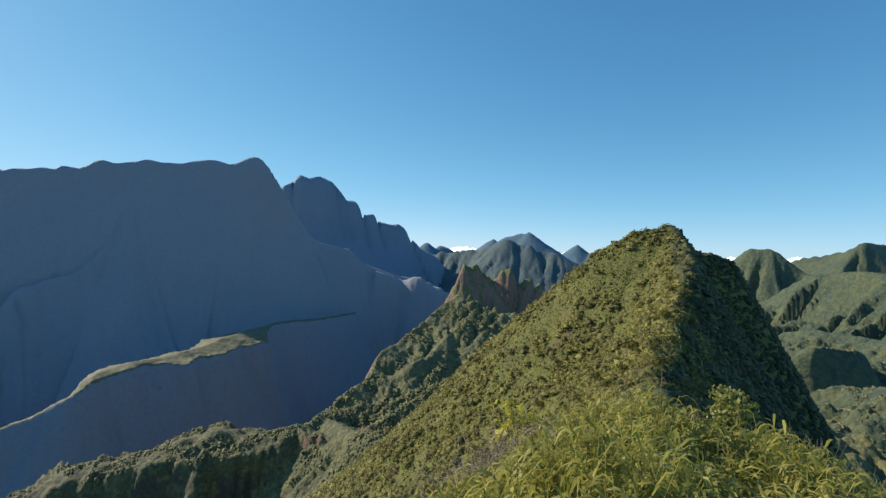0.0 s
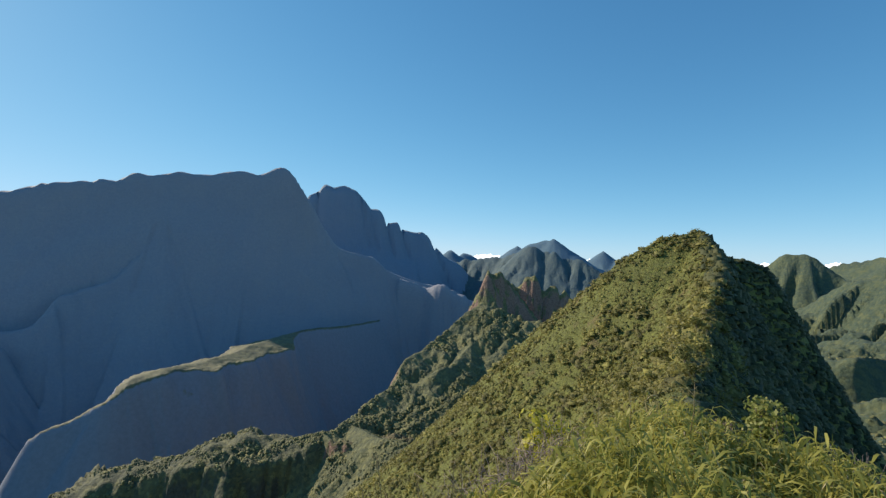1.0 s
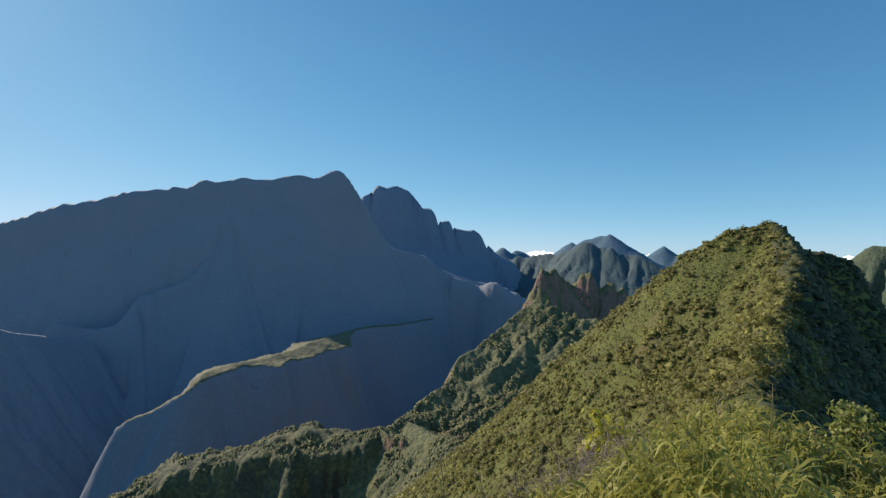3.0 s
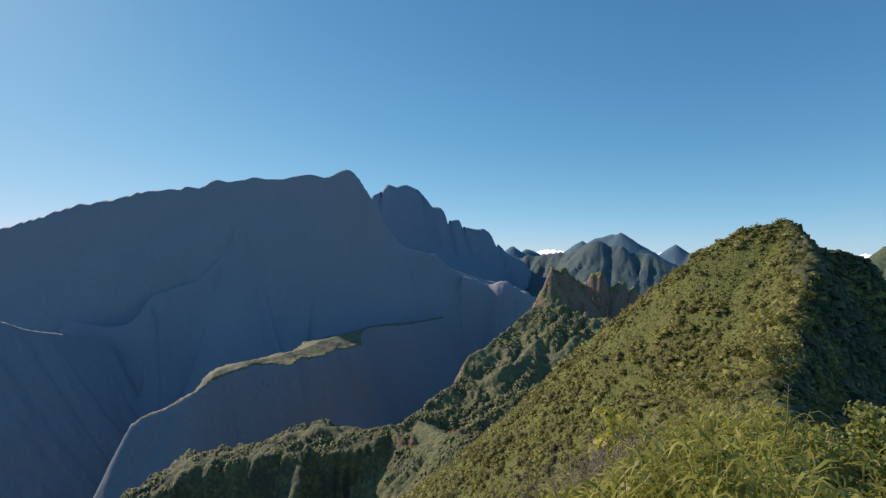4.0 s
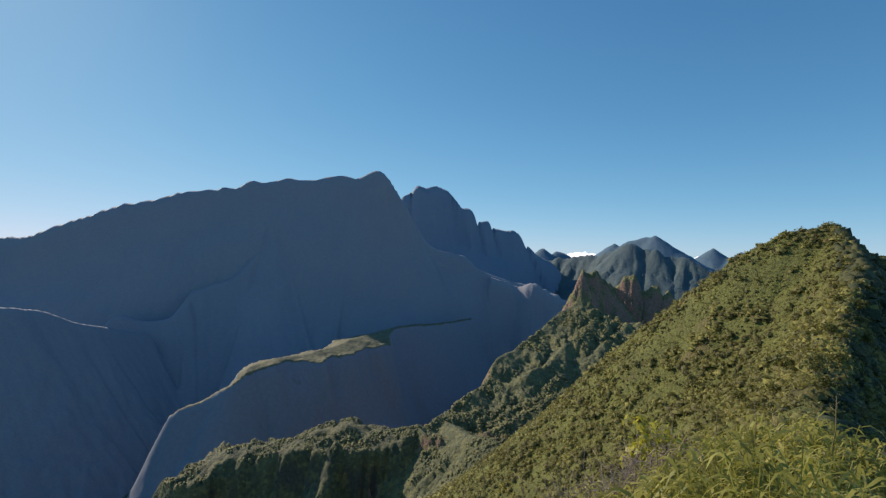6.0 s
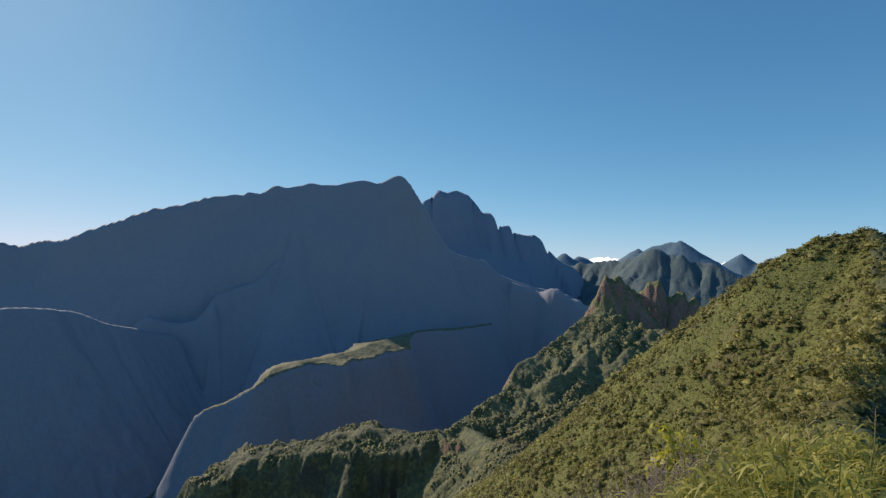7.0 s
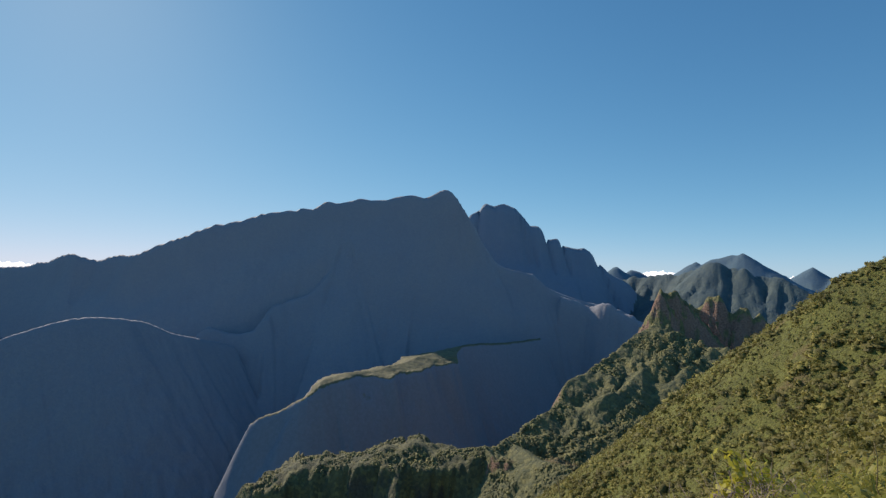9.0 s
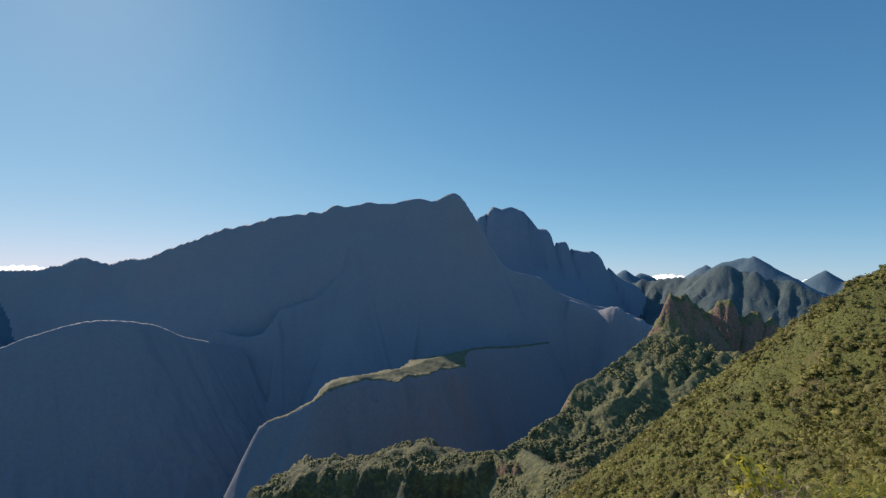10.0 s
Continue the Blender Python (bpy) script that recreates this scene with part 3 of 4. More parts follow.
for _ in range(3):
    for axis, half in ((0, 8), (1, 26)):
        even, share = box_mean(even, half, axis), box_mean(share, half, axis)
even = even / np.maximum(share, 1e-6)
even += 30 * fbm(GX / 190, GY / 190, 301, 3) + 12 * fbm(GX / 42, GY / 42, 311, 4)
worn = face * np.clip((GB - 18) / 90, 0, 1) * np.clip((share - 0.55) / 0.4, 0, 1)
GZ = GZ + (even - GZ) * worn


# borders between the ridges run clean: each place goes with most of its neighbours
votes = np.zeros(GK.shape)
clean = GK.copy()
for mark in range(len(RIDGES) + 1):
    mine = box_mean(box_mean((GK == mark).astype(np.float32), 3, 0), 3, 1)
    clean = np.where(mine > votes, mark, clean)
    votes = np.maximum(votes, mine)
GK = clean


def land_mesh(name, marks, material):
    rows, cols = GZ.shape
    i, j = np.meshgrid(np.arange(rows - 1), np.arange(cols), indexing="ij")
    jn = (j + 1) % cols
    quad = np.stack([i * cols + j, (i + 1) * cols + j, (i + 1) * cols + jn, i * cols + jn], -1).reshape(-1, 4)
    quad = quad[np.isin(GK[:-1, :].ravel(), marks)]
    used, back = np.unique(quad, return_inverse=True)
    me = bpy.data.meshes.new(name)
    me.vertices.add(len(used))
    co = np.stack([GX.ravel()[used], GY.ravel()[used], GZ.ravel()[used]], -1)
    me.vertices.foreach_set("co", co.astype(np.float32).ravel())
    me.loops.add(quad.size)
    me.loops.foreach_set("vertex_index", back.reshape(-1).astype(np.int32))
    me.polygons.add(len(quad))
    me.polygons.foreach_set("loop_start", np.arange(0, quad.size, 4, dtype=np.int32))
    me.polygons.foreach_set("use_smooth", np.ones(len(quad), bool))
    me.update(calc_edges=True)
    me.materials.append(material)
    return me


def land(name, kind_name, material, label, category, parts=()):
    """A mountain or ridge: one mesh, or an Empty with a part for each of its crests."""
    marks = numbers([kind_name])
    if len(marks) == 1:
        return tagged(new(name, land_mesh(name, marks, material)), label, category, "", "structure" if marks == [0] else "")
    root = tagged(new(name), label, category)
    for mark, part_name in zip(marks, parts):
        new(part_name, land_mesh(part_name, [mark], material)).parent = root
    return root


land("ground", "ground", M_FAR, "green wooded valley floor between the mountains", "valley")
land("hill", "ridge", M_HILL, "steep scrub-covered hill with a narrow crest and a pointed top", "hill", ("crest", "back_slope", "spur"))
land("pinnacle_ridge", "pinnacle", M_ROCK, "narrow wooded ridge with reddish rock pinnacles", "ridge", ("crest", "rock_spire", "rock_rib", "rock_spire", "rock_pillar", "rock_pillar", "rock_pillar", "side_spur", "side_spur", "side_spur", "saddle"))
land("earth_cliff", "earth", M_EARTH, "reddish-brown earth cliff with patchy scrub above the gully", "cliff")
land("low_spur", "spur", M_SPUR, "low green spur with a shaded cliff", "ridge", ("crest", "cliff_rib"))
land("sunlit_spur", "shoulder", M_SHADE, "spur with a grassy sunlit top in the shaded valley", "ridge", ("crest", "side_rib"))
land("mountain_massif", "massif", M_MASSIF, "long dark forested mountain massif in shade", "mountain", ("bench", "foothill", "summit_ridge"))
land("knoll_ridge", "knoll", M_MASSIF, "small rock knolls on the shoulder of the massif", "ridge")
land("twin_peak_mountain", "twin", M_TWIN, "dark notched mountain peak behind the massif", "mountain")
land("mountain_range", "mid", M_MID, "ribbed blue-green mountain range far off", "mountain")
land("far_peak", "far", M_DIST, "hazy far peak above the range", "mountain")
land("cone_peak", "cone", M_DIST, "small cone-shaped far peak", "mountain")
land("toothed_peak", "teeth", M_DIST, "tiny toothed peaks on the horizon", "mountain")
land("dome_mountain", "dome", M_FAR, "round-topped green mountain with ribbed flanks", "mountain")
land("broad_peak", "right", M_FAR, "broad green peak with a shaded face", "mountain", ("summit_ridge", "shoulder"))
land("ribbed_foothill", "right_low", M_FAR, "green ribbed slopes below the round mountain", "mountain", ("ribbed_slope", "terrace", "cliff", "lower_slope"))
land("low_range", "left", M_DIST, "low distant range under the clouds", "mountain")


def ground_at(x, y):
    """Height and mark of the land's mesh at the places x, y."""
    x, y = np.asarray(x, float), np.asarray(y, float)
    r, a = np.hypot(x, y), np.arctan2(-x, y)
    i = np.clip(np.searchsorted(radius, r) - 1, 0, len(radius) - 2)
    j = np.clip(np.searchsorted(bearing, a) - 1, 0, len(bearing) - 2)
    u = np.clip((r - radius[i]) / (radius[i + 1] - radius[i]), 0, 1)
    v = np.clip((a - bearing[j]) / (bearing[j + 1] - bearing[j]), 0, 1)
    low, high = GZ[i, j] * (1 - v) + GZ[i, j + 1] * v, GZ[i + 1, j] * (1 - v) + GZ[i + 1, j + 1] * v
    return low * (1 - u) + high * u, GK[i, j]


# ---- plants ----
def leaf_mat(name, dark, mid, light, patch, translucent=0.35, rough=0.5):
    """Leaves that let light through: a colour of its own for each leaf, and patches."""
    m = bpy.data.materials.new(name)
    m.use_nodes = True
    nt = m.node_tree
    bsdf, out = nt.nodes["Principled BSDF"], nt.nodes["Material Output"]
    geo = nt.nodes.new("ShaderNodeNewGeometry")
    one = ramp(nt, geo.outputs["Random Per Island"], [(0.0, dark), (0.5, mid), (1.0, light)])
    two = ramp(nt, noise_tex(nt, 1.0 / patch, 3, 0.6, geo.outputs["Position"]), [(0.3, dark), (0.5, mid), (0.7, light)])
    col = mix(nt, 0.55, one, two)
    nt.links.new(col, bsdf.inputs["Base Color"])
    bsdf.inputs["Roughness"].default_value = rough
    bsdf.inputs["Specular IOR Level"].default_value = 0.3
    tr = nt.nodes.new("ShaderNodeBsdfTranslucent")
    nt.links.new(col, tr.inputs["Color"])
    mx = nt.nodes.new("ShaderNodeMixShader")
    mx.inputs[0].default_value = translucent
    nt.links.new(bsdf.outputs[0], mx.inputs[1])
    nt.links.new(tr.outputs[0], mx.inputs[2])
    nt.links.new(mx.outputs[0], out.inputs["Surface"])
    return m


def canopy_mat(name, dark, mid, light, patch, leaf):
    """Closed leafy crowns: each its own green, mottled by leaf clumps of about `leaf` metres, with a rough leafy relief."""
    m = bpy.data.materials.new(name)
    m.use_nodes = True
    nt = m.node_tree
    bsdf = nt.nodes["Principled BSDF"]
    geo = nt.nodes.new("ShaderNodeNewGeometry")
    pos = geo.outputs["Position"]
    one = ramp(nt, geo.outputs["Random Per Island"], [(0.0, dark), (0.55, mid), (1.0, light)])
    two = ramp(nt, noise_tex(nt, 1.0 / patch, 4, 0.6, pos), [(0.40, dark), (0.5, mid), (0.60, light)])
    clump = noise_tex(nt, 1.0 / leaf, 4, 0.75, pos)
    col = mix(nt, 0.55, one, two)
    col = mix(nt, 0.8, col, ramp(nt, clump, [(0.35, (0.6, 0.6, 0.6)), (0.65, (1.4, 1.4, 1.3))]), "MULTIPLY")
    nt.links.new(col, bsdf.inputs["Base Color"])
    bsdf.inputs["Roughness"].default_value = 0.7
    bsdf.inputs["Specular IOR Level"].default_value = 0.2
    b = nt.nodes.new("ShaderNodeBump")
    b.inputs["Strength"].default_value, b.inputs["Distance"].default_value = 1.0, leaf * 0.7
    nt.links.new(clump, b.inputs["Height"])
    nt.links.new(b.outputs[0], bsdf.inputs["Normal"])
    return m


def bark_mat(name, dark, light):
    m = bpy.data.materials.new(name)
    m.use_nodes = True
    nt = m.node_tree
    bsdf = nt.nodes["Principled BSDF"]
    nt.links.new(ramp(nt, noise_tex(nt, 14, 5, 0.7), [(0.3, dark), (0.7, light)]), bsdf.inputs["Base Color"])
    bsdf.inputs["Roughness"].default_value = 0.85
    return m


M_SCRUB = leaf_mat("scrub_leaves", (0.12, 0.112, 0.04), (0.22, 0.20, 0.058), (0.37, 0.33, 0.09), 17.0, 0.4)
M_FOREST = canopy_mat("forest_canopy", (0.115, 0.12, 0.068), (0.19, 0.185, 0.085), (0.30, 0.272, 0.105), 22.0, 1.2)
M_CANOPY = canopy_mat("scrub_canopy", (0.115, 0.103, 0.045), (0.20, 0.182, 0.058), (0.33, 0.30, 0.08), 17.0, 0.45)
# darker copy of the scrub canopy: shade of the steep side put into colour
M_CANOPY_DARKENED = canopy_mat("scrub_canopy_darkened", (0.045, 0.055, 0.028), (0.075, 0.085, 0.04), (0.12, 0.12, 0.052), 20.0, 0.6)
M_GRASS = leaf_mat("grass_blades", (0.14, 0.145, 0.03), (0.35, 0.335, 0.062), (0.66, 0.58, 0.17), 0.6, 0.45, 0.5)
M_STRAW = leaf_mat("dry_straw", (0.22, 0.16, 0.07), (0.38, 0.30, 0.15), (0.55, 0.45, 0.25), 0.5, 0.3)
M_TWIG = bark_mat("dead_twigs", (0.16, 0.12, 0.11), (0.38, 0.30, 0.28))
M_BARK = bark_mat("bark", (0.07, 0.05, 0.04), (0.2, 0.16, 0.12))
M_TREE = leaf_mat("tree_leaves", (0.06, 0.075, 0.02), (0.15, 0.15, 0.035), (0.28, 0.24, 0.06), 1.2, 0.4)
M_BUSH = leaf_mat("bush_leaves", (0.12, 0.15, 0.03), (0.25, 0.27, 0.06), (0.45, 0.42, 0.14), 0.6, 0.45)
M_BROWN = leaf_mat("brown_leaves", (0.10, 0.07, 0.04), (0.20, 0.14, 0.075), (0.30, 0.23, 0.11), 0.8, 0.3)
M_YELLOW = leaf_mat("yellow_leaves", (0.30, 0.28, 0.03), (0.50, 0.46, 0.05), (0.65, 0.58, 0.10), 0.3, 0.45)
rng = np.random.default_rng(7)


def quads_mesh(name, corners, material):
    """One mesh of loose quads; corners: n x 4 x 3."""
    n = len(corners)
    me = bpy.data.meshes.new(name)
    me.vertices.add(n * 4)
    me.vertices.foreach_set("co", corners.astype(np.float32).ravel())
    me.loops.add(n * 4)
    me.loops.foreach_set("vertex_index", np.arange(n * 4, dtype=np.int32))
    me.polygons.add(n)
    me.polygons.foreach_set("loop_start", np.arange(0, n * 4, 4, dtype=np.int32))
    me.update(calc_edges=True)
    me.materials.append(material)
    return me


def strips_mesh(name, left, right, material):
    """One mesh of ribbons; left and right edge: n ribbons x k places x 3."""
    n, k = left.shape[:2]
    co = np.stack([left, right], 2).reshape(-1, 3)
    base = (np.arange(n) * k * 2)[:, None] + np.arange(k - 1)[None] * 2
    quad = np.stack([base, base + 1, base + 3, base + 2], -1).reshape(-1, 4)
    me = bpy.data.meshes.new(name)
    me.vertices.add(len(co))
    me.vertices.foreach_set("co", co.astype(np.float32).ravel())
    me.loops.add(quad.size)
    me.loops.foreach_set("vertex_index", quad.astype(np.int32).ravel())
    me.polygons.add(len(quad))
    me.polygons.foreach_set("loop_start", np.arange(0, quad.size, 4, dtype=np.int32))
    me.polygons.foreach_set("use_smooth", np.ones(len(quad), bool))
    me.update(calc_edges=True)
    me.materials.append(material)
    return me


def unit(v):
    return v / (np.linalg.norm(v, axis=-1, keepdims=True) + 1e-9)


def sprays(centre, radius, count, leaf, flat=0.75):
    """Leaf sprays over the upper shell of round crowns: corners of count quads for each crown."""
    n = len(centre)
    way = unit(rng.normal(size=(n, count, 3)) + np.array([0, 0, 0.55]))
    lump = 0.75 + 0.5 * rng.random((n, count, 1))
    place = centre[:, None] + way * radius[:, None, None] * lump * np.array([1, 1, flat])
    face = unit(way + 0.45 * rng.normal(size=way.shape))
    u = unit(np.cross(face, rng.normal(size=way.shape)))
    v = np.cross(face, u)
    size = (leaf * radius[:, None] * (0.6 + 0.8 * rng.random((n, count))))[..., None]
    ring = np.stack([place - u * size, place - v * size * 0.6, place + u * size, place + v * size * 0.6], 2)
    return ring.reshape(-1, 4, 3)


def crowns_mesh(name, centre, radius, flat, material):
    """Lumpy round crowns, each a closed dome of its own shape."""
    n, seg = len(centre), 5
    lean = np.array([(0.0, 1.0), (0.72, 0.66), (1.0, -0.15)])
    turn = 2 * np.pi * np.arange(seg) / seg
    ring = np.stack([np.outer(lean[1:, 0], np.cos(turn)), np.outer(lean[1:, 0], np.sin(turn)), np.repeat(lean[1:, 1:], seg, 1)], -1).reshape(-1, 3)
    form = np.concatenate([[[0, 0, 1.0]], ring])
    co = form[None] * (1 + 0.75 * (rng.random((n, len(form), 1)) - 0.5)) * np.array([1, 1, flat]) + 0.16 * rng.normal(size=(n, len(form), 3))
    co = co * (0.7 + 0.7 * rng.random((n, 1, 3)))
    co = centre[:, None] + co * radius[:, None, None]
    tri = [(0, 1 + q, 1 + (q + 1) % seg) for q in range(seg)]
    for k in (0,):
        for q in range(seg):
            a, b = 1 + k * seg + q, 1 + k * seg + (q + 1) % seg
            tri += [(a, a + seg, b + seg), (a, b + seg, b)]
    tri = np.array(tri)
    idx = (np.arange(n)[:, None, None] * len(form) + tri[None]).reshape(-1, 3)
    me = bpy.data.meshes.new(name)
    me.vertices.add(n * len(form))
    me.vertices.foreach_set("co", co.astype(np.float32).ravel())
    me.loops.add(idx.size)
    me.loops.foreach_set("vertex_index", idx.astype(np.int32).ravel())
    me.polygons.add(len(idx))
    me.polygons.foreach_set("loop_start", np.arange(0, idx.size, 3, dtype=np.int32))
    me.polygons.foreach_set("use_smooth", np.ones(len(idx), bool))
    me.update(calc_edges=True)
    me.materials.append(material)
    return me


def scatter(count, box, kinds, patch, keep, steep=9.0):
    """Places for plants on land of these kinds, where it is not too dry nor steeper than `steep`."""
    x, y = rng.uniform(box[0], box[1], count), rng.uniform(box[2], box[3], count)
    z, k = ground_at(x, y)
    rise = np.hypot(ground_at(x + 8, y)[0] - z, ground_at(x, y + 8)[0] - z) / 8
    ok = rise < steep * (0.7 + 0.6 * rng.random(count))
    x, y, z, k = x[ok], y[ok], z[ok], k[ok]
    lush = fbm(x / patch, y / patch, 55, 3)
    ok = np.isin(k, numbers(kinds)) & (lush > keep)
    return np.stack([x, y, z], -1)[ok], lush[ok]


def stuff(name, me, label, category):
    return tagged(new(name, me), label, category, "", "stuff")


crest_line = smooth_line(HILL_CREST, 4.0)

# scrub on the near hill: finer near the standpoint
spot, lush = scatter(34000, (-190, 240, 10, 480), ["ridge"], 16, -0.30)
gap = np.hypot(spot[:, 0], spot[:, 1])
crest_x = 25 + 0.40 * spot[:, 1]
pick = (spot[:, 0] < crest_x + 14) & (spot[:, 1] < 430 - 0.2 * spot[:, 0] + np.clip(spot[:, 0] - 150, 0, 60)) & (gap > 10)
spot, lush, gap = spot[pick], lush[pick], gap[pick]
size = np.clip(0.5 + 1.3 * rng.random(len(spot)) ** 3 + 1.5 * np.clip(lush, 0, 1), 0.4, 2.6) * np.clip(gap / 70, 0.3, 1)
spot[:, 2] += size * 0.1
close = gap < 60
far_spot, far_size = spot[~close], size[~close]
stuff("hill_canopy", crowns_mesh("hill_canopy", far_spot, far_size * 0.62, 0.7, M_CANOPY), "rounded crowns of dense scrub and low trees on the steep hillside", "scrub")
handy = np.hypot(far_spot[:, 0], far_spot[:, 1]) < 190
leafy = np.concatenate([sprays(far_spot[handy], far_size[handy] * 0.85, 30, 0.19, 0.7), sprays(far_spot[~handy], far_size[~handy] * 0.85, 13, 0.25, 0.7)])
stuff("hill_leaves", quads_mesh("hill_leaves", leafy, M_SCRUB), "loose leafy outer twigs of the hillside scrub", "foliage")
near_size = size[close]
stuff("ridge_canopy", crowns_mesh("ridge_canopy", spot[close], near_size * 0.85, 0.7, M_CANOPY), "low rounded scrub on the ridge below the grass", "scrub")
stuff("ridge_leaves", quads_mesh("ridge_leaves", sprays(spot[close], near_size, 50, 0.16), M_SCRUB), "small olive leaves of the low scrub on the ridge", "foliage")

# knee-high scrub between the bushes
spot, lush = scatter(42000, (-150, 230, 40, 440), ["ridge"], 16, -0.9)
pick = (spot[:, 0] < 25 + 0.40 * spot[:, 1] + 8) & (spot[:, 1] < 420 - 0.2 * spot[:, 0] + np.clip(spot[:, 0] - 150, 0, 60))
spot = spot[pick]
size = 0.45 + 0.75 * rng.random(len(spot)) ** 2
stuff("low_scrub", quads_mesh("low_scrub", sprays(spot, size, 8, 0.42, 0.45), M_SCRUB), "knee-high olive scrub filling the gaps between the bushes", "scrub")

# taller crowns in clumps and along the furrows
spot, lush = scatter(14000, (-190, 240, 40, 460), ["ridge"], 22, -0.12)
pick = (spot[:, 0] < 25 + 0.40 * spot[:, 1] + 6) & (spot[:, 1] < 430 - 0.2 * spot[:, 0])
spot, lush = spot[pick], lush[pick]
size = (1.3 + 2.1 * rng.random(len(spot)) ** 2) * np.clip(np.hypot(spot[:, 0], spot[:, 1]) / 120, 0.35, 1)
spot[:, 2] += size * 0.15
stuff("tall_scrub", crowns_mesh("tall_scrub", spot, size * 0.75, 0.65, M_CANOPY), "taller rounded bushes in clumps on the hillside", "scrub")
stuff("tall_scrub_leaves", quads_mesh("tall_scrub_leaves", sprays(spot, size, 32, 0.22, 0.7), M_SCRUB), "leafy twigs of the taller bushes on the hillside", "foliage")

# scrub on the steep shaded side, its shade put into a darker canopy colour
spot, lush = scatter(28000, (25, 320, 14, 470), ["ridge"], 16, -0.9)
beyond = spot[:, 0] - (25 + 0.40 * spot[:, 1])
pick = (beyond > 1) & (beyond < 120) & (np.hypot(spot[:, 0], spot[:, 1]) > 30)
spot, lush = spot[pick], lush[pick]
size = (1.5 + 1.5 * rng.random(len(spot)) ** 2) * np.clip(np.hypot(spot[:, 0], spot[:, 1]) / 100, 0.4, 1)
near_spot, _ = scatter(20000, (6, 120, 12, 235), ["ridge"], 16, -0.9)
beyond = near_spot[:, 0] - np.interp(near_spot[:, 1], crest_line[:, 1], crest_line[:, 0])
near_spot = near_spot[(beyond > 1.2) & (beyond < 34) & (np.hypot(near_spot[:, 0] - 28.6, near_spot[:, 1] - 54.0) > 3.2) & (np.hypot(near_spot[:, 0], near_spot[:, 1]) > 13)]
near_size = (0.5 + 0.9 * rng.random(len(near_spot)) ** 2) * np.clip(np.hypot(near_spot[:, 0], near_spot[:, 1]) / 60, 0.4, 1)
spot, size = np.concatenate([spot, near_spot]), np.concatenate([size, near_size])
stuff("shaded_canopy", crowns_mesh("shaded_canopy", spot, size, 0.8, M_CANOPY_DARKENED), "scrub crowns on the steep shaded side of the hill, coloured darker as shade", "scrub")

spot, lush = scatter(44000, (-480, 160, 400, 1060), ["pinnacle", "earth"], 45, -0.06, 1.25)
size = np.clip(0.9 + 1.8 * rng.random(len(spot)) ** 3 + 1.8 * np.clip(lush, 0, 1), 0.8, 3.4)
stuff("woodland", crowns_mesh("woodland", spot, size, 0.6, M_FOREST), "patchy green woodland on the ridges across the gully", "woodland")

spot, lush = scatter(16000, (-480, -100, 440, 640), ["spur"], 30, 0.0, 0.7)
size = 0.7 + 1.6 * rng.random(len(spot)) ** 3
stuff("spur_bushes", crowns_mesh("spur_bushes", spot, size, 0.8, M_FOREST), "loose bushes and small trees on the grassy spur", "bushes")

spot, lush = scatter(14000, (480, 1050, 560, 1080), ["right_low", "ground"], 60, -0.1, 0.9)
size = 1.3 + 2.2 * rng.random(len(spot)) ** 3
stuff("valley_trees", crowns_mesh("valley_trees", spot, size, 0.7, M_FOREST), "patches of trees on the lower valley slopes", "trees")


# ---- grass on the near knoll ----
def grass(count, box, height, material, name, label, leaves=6, leaf_len=0.17, width=0.0085):
    x, y = rng.uniform(box[0], box[1], count), rng.uniform(box[2], box[3], count)
    z, _ = ground_at(x, y)
    tuft = fbm(x / 0.9, y / 0.9, 71, 3)
    ok = (np.hypot(x, y) > 1.3) & (tuft > -0.42)
    x, y, z, tuft = x[ok], y[ok], z[ok], tuft[ok]
    n = len(x)
    foot = np.stack([x, y, z - 0.03], -1)
    aside = 0.4 * y - 0.917 * x                      # metres to the left of the ridge line
    low = (1 - 0.5 * np.clip((aside - 0.3) / 0.7, 0, 1)) * (1 - 0.5 * np.exp(-((aside + 0.65) / 0.4) ** 2)) * np.clip((9.5 - np.hypot(x, y)) / 4, 0.25, 1) * np.interp(aside, (-2.2, -1.0), (0.6, 1.0))
    tall = height * (0.6 + 0.45 * rng.random(n) + 0.7 * tuft) * low
    lean = rng.normal(size=(n, 3)) * 0.28
    lean[:, 2] = 1
    lean = unit(lean)
    parts_l, parts_r = [], []
    # stems
    u = np.linspace(0, 1, 4)[None, :, None]
    line = foot[:, None] + lean[:, None] * tall[:, None, None] * u
    aside = unit(np.cross(lean, rng.normal(size=(n, 3))))[:, None]
    parts_l.append(line - aside * 0.0025)
    parts_r.append(line + aside * 0.0025)
    # arching leaves
    for k in range(leaves):
        at = 0.25 + 0.75 * (k + rng.random(n)) / leaves
        root = foot + lean * (tall * at)[:, None]
        turn = rng.uniform(0, 2 * np.pi, n)
        out = np.stack([np.cos(turn), np.sin(turn), np.zeros(n)], -1)
        size = leaf_len * (0.6 + 0.8 * rng.random(n))
        rise = 0.25 + 0.9 * rng.random(n)
        drop = 0.7 + 1.1 * rng.random(n)
        up = (rise[:, None] * u[..., 0] - drop[:, None] * u[..., 0] ** 2) * size[:, None]
        line = root[:, None] + out[:, None] * size[:, None, None] * u * 0.85
        line[..., 2] += up
        wide = (width * (0.7 + 0.6 * rng.random(n)))[:, None, None] * np.array([0.55, 1.0, 0.8, 0.04])[None, :, None]
        tilt = unit(np.cross(out, np.array([0, 0, 1.0])) + 0.35 * rng.normal(size=(n, 3)))[:, None]
        parts_l.append(line - tilt * wide)
        parts_r.append(line + tilt * wide)
    me = strips_mesh(name, np.concatenate(parts_l), np.concatenate(parts_r), material)
    return stuff(name, me, label, "grass")


